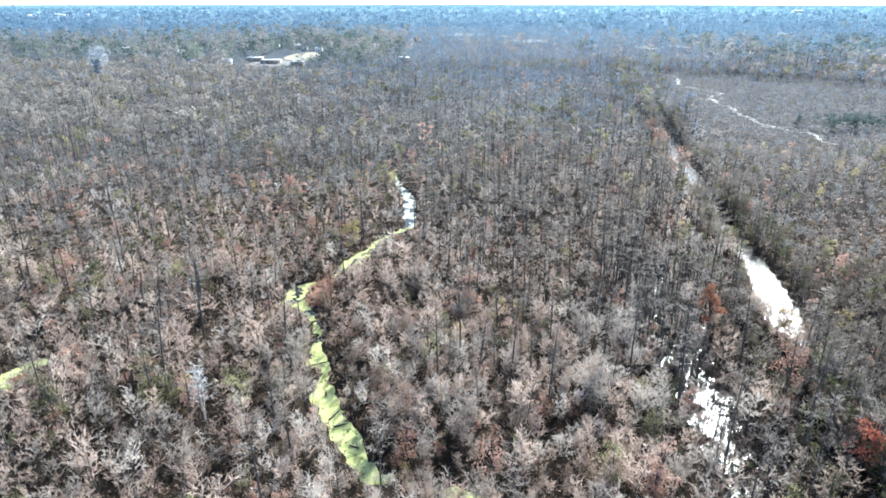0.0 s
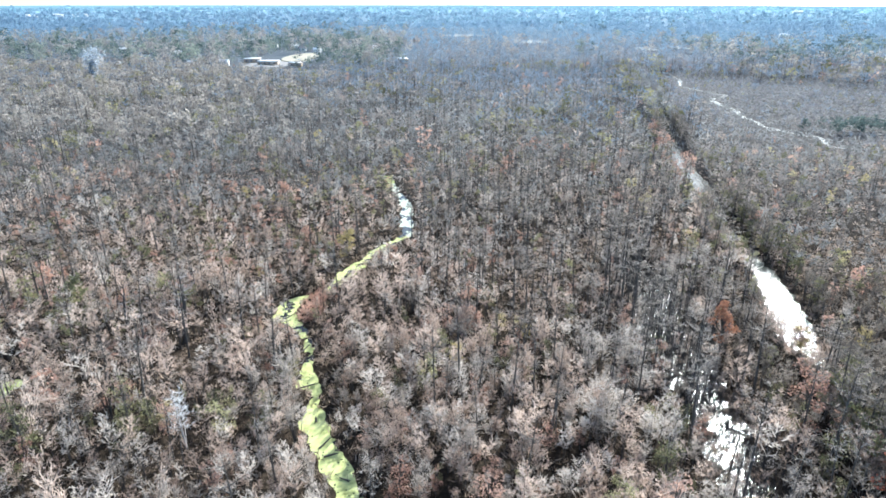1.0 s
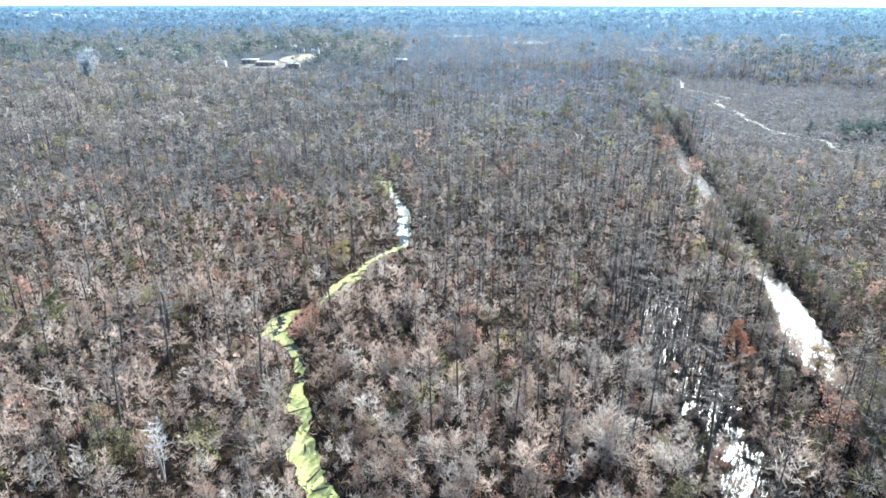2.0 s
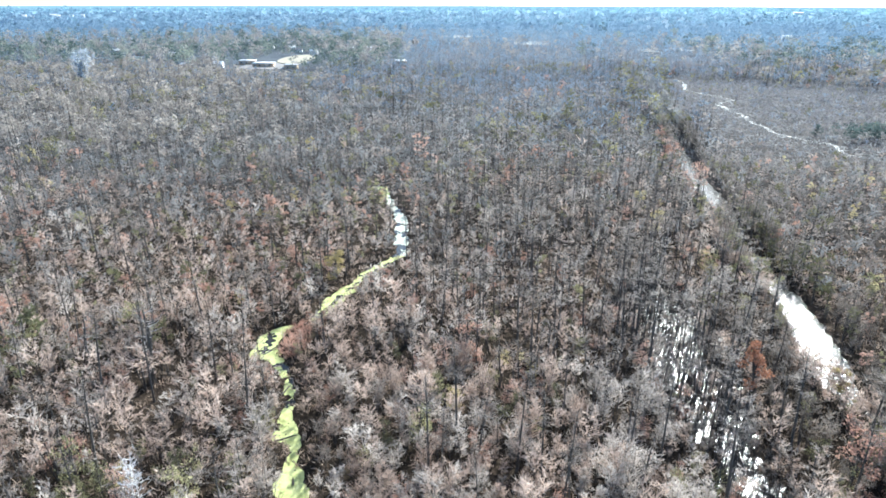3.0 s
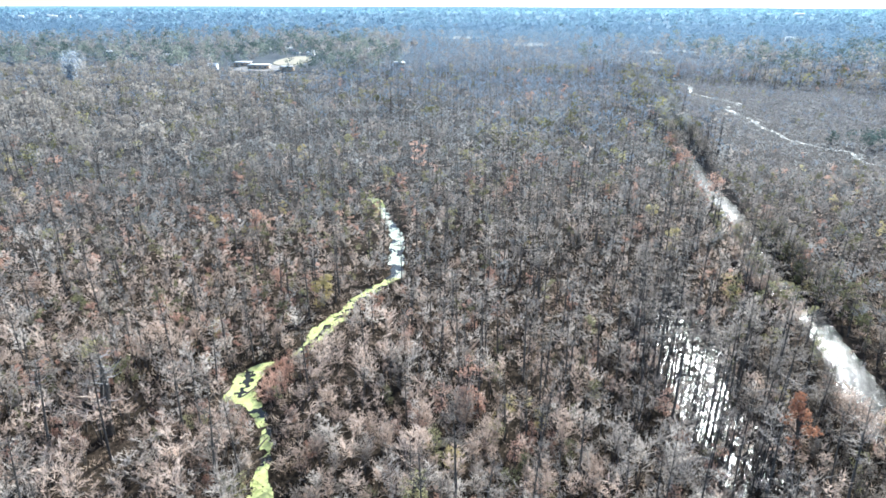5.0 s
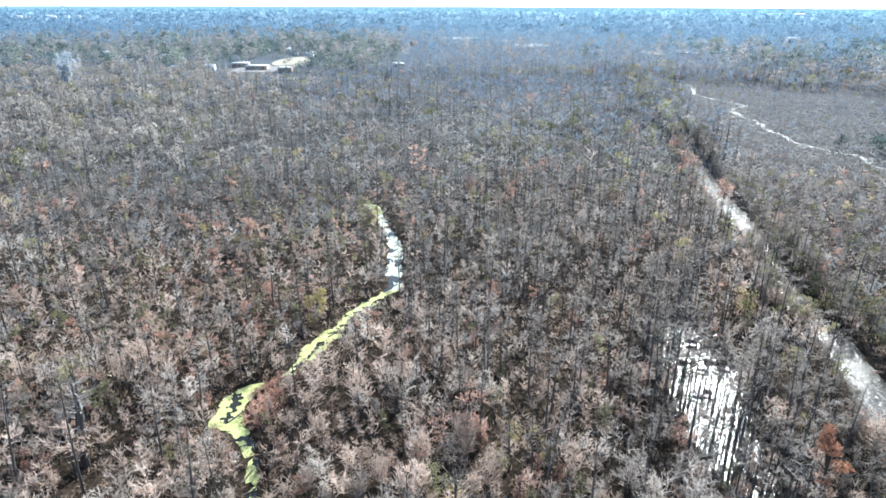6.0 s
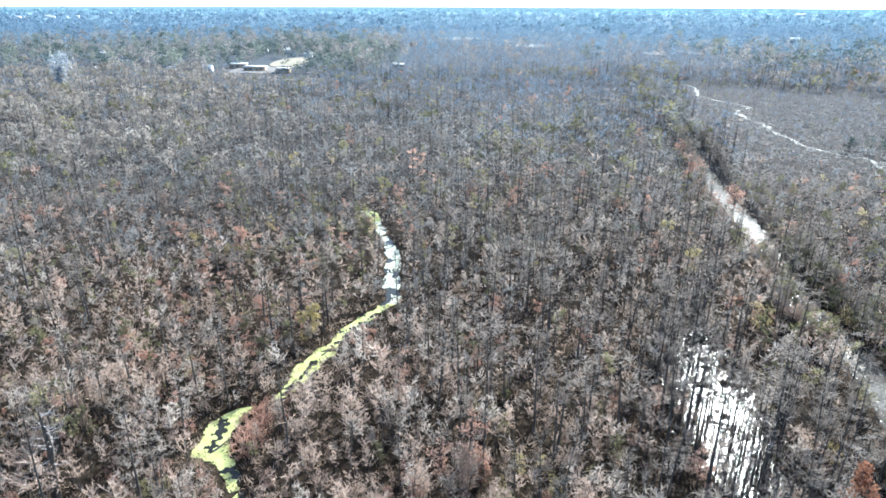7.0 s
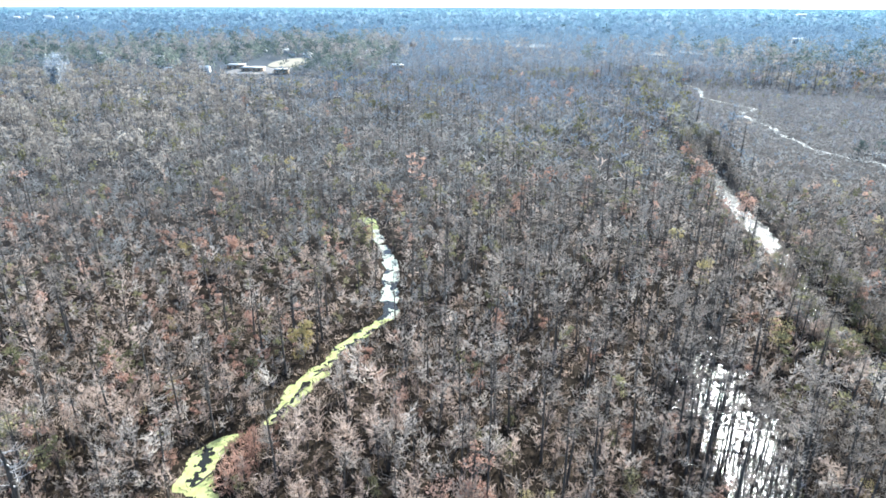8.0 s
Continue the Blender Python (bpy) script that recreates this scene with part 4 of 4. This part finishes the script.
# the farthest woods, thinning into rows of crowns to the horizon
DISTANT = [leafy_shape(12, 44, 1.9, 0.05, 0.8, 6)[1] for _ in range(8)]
for y0, y1, step, grow, mats in ((1400, 2050, 26.0, 1.0, (HAZE_BLUE_WOODS, HAZE_DISTANT_WOODS)), (2050, 2900, 42.0, 1.2, (HAZE_BLUE_WOODS, HAZE_DISTANT_WOODS)), (2900, 4250, 66.0, 1.5, (HAZE_DISTANT_WOODS, HAZE_FAINT_WOODS))):
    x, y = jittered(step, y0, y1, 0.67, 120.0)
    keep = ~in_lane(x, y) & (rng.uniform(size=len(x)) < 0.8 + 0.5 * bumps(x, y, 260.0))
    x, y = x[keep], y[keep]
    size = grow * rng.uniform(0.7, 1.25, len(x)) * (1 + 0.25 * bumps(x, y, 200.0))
    # share of the paler haze tint, growing with distance and to the right
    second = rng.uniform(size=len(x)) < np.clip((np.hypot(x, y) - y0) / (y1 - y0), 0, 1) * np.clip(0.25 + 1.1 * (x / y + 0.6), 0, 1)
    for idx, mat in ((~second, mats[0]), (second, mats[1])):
        scattered("distant_woods", DISTANT, spots_of(x[idx], y[idx], size[idx]), mat, "distant woodland tinted haze-blue, fading to the horizon", "woods")

# ---------------------------------------------------------------- single trees that stand out
def lone(kind, shape, x, y, label, category, leaf, bark=BARK, turn=0.0):
    root = tagged(new(kind), label, category)
    (tv, tf), (cv, cf) = shape
    part("trunk", mesh_of(kind + "_trunk", tv, tf, bark), root)
    part("crown", mesh_of(kind + "_crown", cv, cf, leaf), root)
    root.matrix_basis = pose(x, y, float(ground_height(np.array(x), np.array(y))), 0, 0, turn)
    return root


lone("red_maple", leafy_shape(14.5, 900, 0.21, 0.42, 0.20, 12), 49.5, 97.5, "tall rust-red maple in full leaf beside the flooded wood", "tree", RUSSET_LEAF)
lone("red_maple", leafy_shape(12.5, 700, 0.2, 0.35, 0.22, 11), 55, 79, "maple with pale orange-pink leaves near the canal", "tree", RUST_LEAF)
lone("red_maple", leafy_shape(10.0, 900, 0.2, 0.35, 0.30, 11), 57.9, 62.5, "scarlet-leaved maple near the canal", "tree", SCARLET_LEAF)
lone("red_maple", leafy_shape(12.0, 500, 0.26, 0.3, 0.26, 10), 87, 219, "orange-leaved maple on the canal bank", "tree", RUST_LEAF)
lone("red_maple", leafy_shape(9.0, 400, 0.24, 0.3, 0.24, 9), -52.8, 190.7, "orange-leaved maple among bare grey trees", "tree", RUST_LEAF)
lone("golden_shrub", leafy_shape(7.8, 900, 0.21, 0.1, 0.30, 11), -26.2, 149, "golden-yellow leafy tree beside the green creek", "tree", GOLD_LEAF)
lone("golden_shrub", leafy_shape(6.0, 400, 0.2, 0.15, 0.28, 8), 66.5, 101.4, "golden-leaved shrub on the canal bank", "shrub", GOLD_LEAF)
lone("olive_tree", leafy_shape(9.0, 500, 0.24, 0.2, 0.24, 10), 60, 179, "yellow-green leafy tree among bare trees", "tree", GOLD_LEAF)
lone("olive_tree", leafy_shape(7.0, 400, 0.26, 0.2, 0.26, 8), 63, 207, "yellow-green leafy tree among bare trees", "tree", GOLD_LEAF)
lone("olive_tree", leafy_shape(9.0, 300, 0.36, 0.35, 0.28, 8), -57, 273, "round yellow-green tree among bare grey woods", "tree", GOLD_LEAF)
lone("bald_cypress", cypress_shape(24.5, 34, 10, 0.06, 0.62, 0.085), 38, 123, "very tall bare cypress rising beside the flooded wood", "tree", CYPRESS_TWIG)
lone("bald_cypress", cypress_shape(21.5, 32, 10, 0.06, 0.6, 0.09), 34.8, 122.9, "very tall bare cypress rising beside the flooded wood", "tree", CYPRESS_TWIG)
lone("bald_cypress", cypress_shape(20.0, 30, 10, 0.06, 0.6, 0.09), 43, 128, "very tall bare cypress rising in flood water", "tree", CYPRESS_TWIG)
lone("bald_cypress", cypress_shape(14.5, 28, 10, 0.06, 0.4, 0.1), -27.2, 71.2, "tall bare cypress beside the green creek", "tree", CYPRESS_TWIG)
lone("bald_cypress", cypress_shape(14.5, 24, 10, 0.06, 0.45, 0.1), -61.3, 128.4, "tall bare cypress above the brush", "tree", CYPRESS_TWIG)
lone("bald_cypress", cypress_shape(13.5, 24, 10, 0.06, 0.45, 0.1), -59.0, 129, "tall bare cypress above the brush", "tree", CYPRESS_TWIG)
lone("bald_cypress", cypress_shape(14.0, 24, 10, 0.06, 0.45, 0.1), -9.9, 162, "tall bare cypress at the bend of the creek", "tree", CYPRESS_TWIG)
lone("bald_cypress", cypress_shape(11.0, 24, 10, 0.06, 0.4, 0.12), 7.6, 123.7, "bare cypress above the brush", "tree", CYPRESS_TWIG)
lone("bald_cypress", cypress_shape(12.3, 24, 10, 0.06, 0.4, 0.12), 29.5, 107, "bare cypress above the brush", "tree", CYPRESS_TWIG)
PALE_TWIG = plant_material("bleached_twigs", [(0.1, (0.45, 0.44, 0.43)), (0.5, (0.66, 0.65, 0.64)), (0.9, (0.8, 0.79, 0.78))], 0.2)
lone("bleached_tree", sapling_shape(11.5, 460, 0.09, 3, 0.06, 0.13), -39.2, 74.2, "dead whitened tree with pale drooping twigs", "tree", PALE_TWIG, DEAD_BARK)


def snag(x, y, height, turn):
    """A dead broken trunk with a few jagged, bleached limbs."""
    root = tagged(new("dead_snag"), "broken dark dead snag with bleached jagged limbs", "dead tree")
    wood = Wood()
    zs = np.array([-0.3, 0.08, 0.35, 0.6, 0.8, 1.0]) * height
    path = np.stack([0.25 * np.sin(zs * 0.5), 0.2 * np.cos(zs * 0.4), zs], -1)
    wood.limb(path, np.array([0.05, 0.036, 0.031, 0.027, 0.021, 0.006]) * height, 7)
    part("trunk", mesh_of("snag_trunk", *wood.done(), BARK), root)
    for k in range(14):
        u = rng.uniform(0.35, 0.98)
        a = rng.uniform(0, 6.28)
        base = np.array([np.interp(u * height, zs, path[:, 0]), np.interp(u * height, zs, path[:, 1]), u * height])
        ln = height * rng.uniform(0.09, 0.22)
        elbow = base + np.array([math.cos(a), math.sin(a), 0.25]) * ln * 0.6
        tip = elbow + np.array([math.cos(a + 0.5), math.sin(a + 0.5), rng.uniform(0.3, 1.1)]) * ln * 0.5
        w = Wood()
        w.limb(np.array([base, elbow, tip]), np.array([0.006, 0.004, 0.0015]) * height, 5)
        part("limb", mesh_of("snag_limb", *w.done(), DEAD_BARK), root, "bleached jagged limb")
    root.matrix_basis = pose(x, y, 0.5, 2, -3, turn)


snag(-51.5, 105.8, 14.4, 150)
snag(-54.9, 110.6, 9.0, 140)
snag(-66, 112, 9.0, 220)


# fallen logs lying in the green creek and the flood water
def fallen_log(x, y, z, length, turn, tilt=0.0):
    wood = Wood()
    xs = np.linspace(-0.5, 0.5, 5) * length
    path = np.stack([xs, 0.06 * np.sin(xs * 1.7), 0.03 * np.cos(xs)], -1)
    wood.limb(path, np.array([0.17, 0.15, 0.13, 0.10, 0.05]), 6)
    root = tagged(new("fallen_log"), "dark wet log lying in shallow swamp water", "log", "fallen logs in the swamp")
    part("stem", mesh_of("log_stem", *wood.done(), BARK), root)
    for k in range(3):
        w = Wood()
        at = path[1 + k]
        tip = at + np.array([rng.uniform(0.3, 0.8), rng.normal() * 0.6, rng.uniform(0.1, 0.5)])
        w.limb(np.array([at, tip]), np.array([0.05, 0.015]), 4)
        part("branch_stub", mesh_of("log_stub", *w.done(), BARK), root)
    root.matrix_basis = pose(x, y, z, 0, tilt, turn)


for k, (lx, ly, ll, la) in enumerate([(-18.8, 76.3, 3.0, 60), (-17.4, 73.6, 2.2, 20), (-21.3, 82.0, 1.6, 100), (-24.5, 91.5, 3.6, 25), (-27.0, 100.6, 4.0, 30),
                                      (-27.6, 104.4, 3.4, 70), (-33.5, 118.0, 3.8, 60), (-24.6, 139.5, 3.2, 62), (-22.2, 145.5, 3.8, 58), (-19.4, 152.5, 3.4, 60),
                                      (-26.6, 134.6, 3.0, 70), (-14.6, 68.5, 1.8, 150), (43.5, 124.0, 7.0, 165), (47.0, 135.0, 6.0, 20), (45.0, 80.0, 4.5, 140)]):
    fallen_log(lx, ly, 0.06, ll, la)


# ---------------------------------------------------------------- the town
def block(sx, sy, z0, z1, mat, name):
    v = np.array([(x, y, z) for z in (z0, z1) for x, y in ((-sx, -sy), (sx, -sy), (sx, sy), (-sx, sy))])
    return mesh_of(name, v, np.array([(0, 3, 2, 1), (4, 5, 6, 7), (0, 1, 5, 4), (1, 2, 6, 5), (2, 3, 7, 6), (3, 0, 4, 7)]), mat)


def gable(sx, sy, z0, z1, mat, name):
    v = np.array([(-sx, -sy, z0), (sx, -sy, z0), (sx, sy, z0), (-sx, sy, z0), (-sx, 0, z1), (sx, 0, z1)])
    me = bpy.data.meshes.new(name)
    me.from_pydata(v.tolist(), [], [(0, 1, 5, 4), (2, 3, 4, 5), (1, 2, 5), (3, 0, 4), (3, 2, 1, 0)])
    me.materials.append(mat)
    return me


PANE = plain("dark_window_glass", (0.08, 0.09, 0.10), (0.14, 0.15, 0.165), 1.0, 0.1)


def first_house(wall, roof, label):
    root = tagged(new("house"), label, "house", "houses of the town")
    part("wall", block(6, 4.5, -1, 5.6, wall, "house_wall"), root)
    part("roof", gable(6.6, 5.2, 5.6, 8.6, roof, "house_roof"), root)
    part("chimney", block(0.5, 0.5, 6, 9.6, TAN_WALL, "house_chimney"), root)
    for wx in (-3.6, 0, 3.6):
        for wz in (1.2, 3.9):
            window = part("window", block(0.7, 0.05, wz - 0.1, wz + 1.3, WHITE_WALL, "house_window"), root)
            window.location = (wx, -4.53, 0)
            part("pane", block(0.58, 0.03, wz, wz + 1.2, PANE, "house_pane"), window, "dark glass pane").location = (0, -0.04, 0)
    return root


house_kinds = [first_house(WHITE_WALL, GREY_SHINGLE, "white two-storey house with a grey shingled roof"),
               first_house(TAN_WALL, GREY_SHINGLE, "tan brick house with a grey shingled roof"),
               first_house(WHITE_WALL, WHITE_ROOF, "white house with a pale metal roof")]
for k, (hx, hy) in reversed(list(enumerate(HOUSES))):
    hz = float(ground_height(np.array(float(hx)), np.array(float(hy))))
    m = pose(hx, hy, hz, 0, 0, rng.uniform(-40, 40)) @ Matrix.Diagonal((0.72, 0.72, 0.78, 1))
    if k < 3:
        house_kinds[k].matrix_basis = m
    else:
        copy_thing(house_kinds[k % 3], m)


def school(x, y, sx, sy, height, turn, label):
    root = tagged(new("school_building"), label, "building", "school buildings")
    part("wall", block(sx, sy, -2, height, TAN_WALL, "school_wall"), root)
    part("roof", block(sx + 0.5, sy + 0.5, height, height + 0.6, WHITE_ROOF, "school_roof"), root)
    n = max(2, int(sx / 2.5))
    for k in range(n):
        window = part("window", block(1.0, 0.05, 1.1, 2.9, WHITE_WALL, "school_window"), root)
        window.location = (-sx + (2 * k + 1) * sx / n, -sy - 0.04, 0)
        part("pane", block(0.88, 0.03, 1.2, 2.8, PANE, "school_pane"), window, "dark glass pane").location = (0, -0.04, 0)
    root.matrix_basis = pose(x, y, float(ground_height(np.array(float(x)), np.array(float(y)))), 0, 0, turn)


school(-208, 690, 8, 5, 3.6, 4, "long low school building with a white flat roof")
school(-184, 664, 10, 5, 3.6, -3, "long low school building with a white flat roof")
school(-152, 646, 6, 4, 3.8, -3, "small school building with a white flat roof")
school(-47, 690, 5, 8, 4.0, 10, "pale building with a white flat roof")


def flat_patch(name, cx, cy, rx, ry, mat, label, category, lift, power=2.0):
    n = 40
    a = np.arange(n) * 2 * np.pi / n
    px = cx + np.sign(np.cos(a)) * np.abs(np.cos(a)) ** (2 / power) * rx
    py = cy + np.sign(np.sin(a)) * np.abs(np.sin(a)) ** (2 / power) * ry
    z = float(ground_height(np.array(float(cx)), np.array(float(cy)))) + lift
    v = [(p, q, z) for p, q in zip(px, py)] + [(p, q, z - 4) for p, q in zip(px, py)]
    me = bpy.data.meshes.new(name)
    me.from_pydata(v, [], [list(range(n))] + [(k, k + n, (k + 1) % n + n, (k + 1) % n) for k in range(n)])
    me.materials.append(mat)
    return tagged(new(name, me), label, category, kind="structure")


flat_patch("athletic_field", -169, 750, 18.5, 56, DRY_GRASS, "pale tan mown oval athletic field", "field", 0.5)
flat_patch("school_lawn", -176, 690, 30, 56, LAWN, "dull green winter lawn round the school", "lawn", 0.2)
flat_patch("paved_yard", -180, 668, 27, 32, PALE_PAVING, "pale concrete school yard", "pavement", 0.3, 5.0)


for fx, fy, rx, ry in FIELDS:
    flat_patch("field", fx, fy, rx, ry, FAR_FIELD, "pale blue-grey field between far woods", "field", 0.5)


def shed(x, y, half, height):
    """A low white hall with a shallow roof, doors and a ridge vent."""
    root = tagged(new("shed"), "long white metal hall beyond the far woods", "building", "white halls in the distance")
    part("wall", block(half, half * 0.5, -2, height + 4, WHITE_WALL, "shed_wall"), root)
    part("roof", gable(half + 0.5, half * 0.5 + 0.5, height + 4, height + 6, WHITE_ROOF, "shed_roof"), root)
    for k in (-1, 0, 1):
        gate = part("gate", block(half * 0.12, 0.06, 0, 4.2, PALE_PAVING, "shed_gate"), root)
        gate.location = (k * half * 0.6, -half * 0.5 - 0.05, 0)
    root.matrix_basis = pose(x, y, float(ground_height(np.array(float(x)), np.array(float(y)))), 0, 0, math.degrees(math.atan2(-x, y)) * 0.6)


for args in SHEDS:
    shed(*args)


# ---------------------------------------------------------------- smoke
def smoke():
    m, nodes, links, b = material("thin_smoke", 1.0, 0.0)
    b.inputs["Base Color"].default_value = (0.75, 0.79, 0.83, 1)
    b.inputs["Alpha"].default_value = 0.12
    n = 520
    u = rng.uniform(0, 1, n)
    c = np.stack([5 * u + rng.normal(size=n) * (1.0 + 4.2 * u), 3 * u + rng.normal(size=n) * (1 + 4 * u), 3 + 24 * u + rng.normal(size=n) * 1.5], -1)
    v, f = leaves(c + (-288, 515, 0), rng.uniform(1.6, 3.8, n))
    tagged(new("smoke_plume", mesh_of("smoke_plume", v, f, m)), "thin pale smoke plume rising from the woods", "smoke", kind="stuff")


smoke()


# ---------------------------------------------------------------- distance
# glowing ring: haze is painted into its colour, paler towards the top
def backdrop():
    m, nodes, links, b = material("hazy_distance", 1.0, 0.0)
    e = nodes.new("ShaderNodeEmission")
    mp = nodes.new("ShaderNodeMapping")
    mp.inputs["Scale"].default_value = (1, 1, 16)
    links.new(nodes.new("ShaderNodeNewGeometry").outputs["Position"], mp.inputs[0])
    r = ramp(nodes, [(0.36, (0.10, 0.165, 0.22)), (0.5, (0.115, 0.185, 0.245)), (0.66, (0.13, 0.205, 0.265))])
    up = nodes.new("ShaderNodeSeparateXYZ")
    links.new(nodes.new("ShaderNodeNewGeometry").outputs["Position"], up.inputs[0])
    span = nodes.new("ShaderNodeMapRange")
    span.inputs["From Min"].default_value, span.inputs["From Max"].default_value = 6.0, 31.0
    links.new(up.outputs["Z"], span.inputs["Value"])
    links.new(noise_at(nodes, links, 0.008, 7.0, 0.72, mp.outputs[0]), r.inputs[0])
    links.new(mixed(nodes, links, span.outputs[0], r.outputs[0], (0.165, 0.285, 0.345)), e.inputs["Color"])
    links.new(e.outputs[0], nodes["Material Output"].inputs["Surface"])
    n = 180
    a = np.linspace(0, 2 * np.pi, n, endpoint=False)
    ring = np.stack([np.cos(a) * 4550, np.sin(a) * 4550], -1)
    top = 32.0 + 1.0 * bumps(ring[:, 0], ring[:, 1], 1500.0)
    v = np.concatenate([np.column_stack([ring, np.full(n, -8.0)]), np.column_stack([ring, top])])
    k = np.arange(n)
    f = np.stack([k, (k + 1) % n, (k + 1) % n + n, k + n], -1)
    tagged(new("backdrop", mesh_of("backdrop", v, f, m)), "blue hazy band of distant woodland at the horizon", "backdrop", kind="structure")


backdrop()
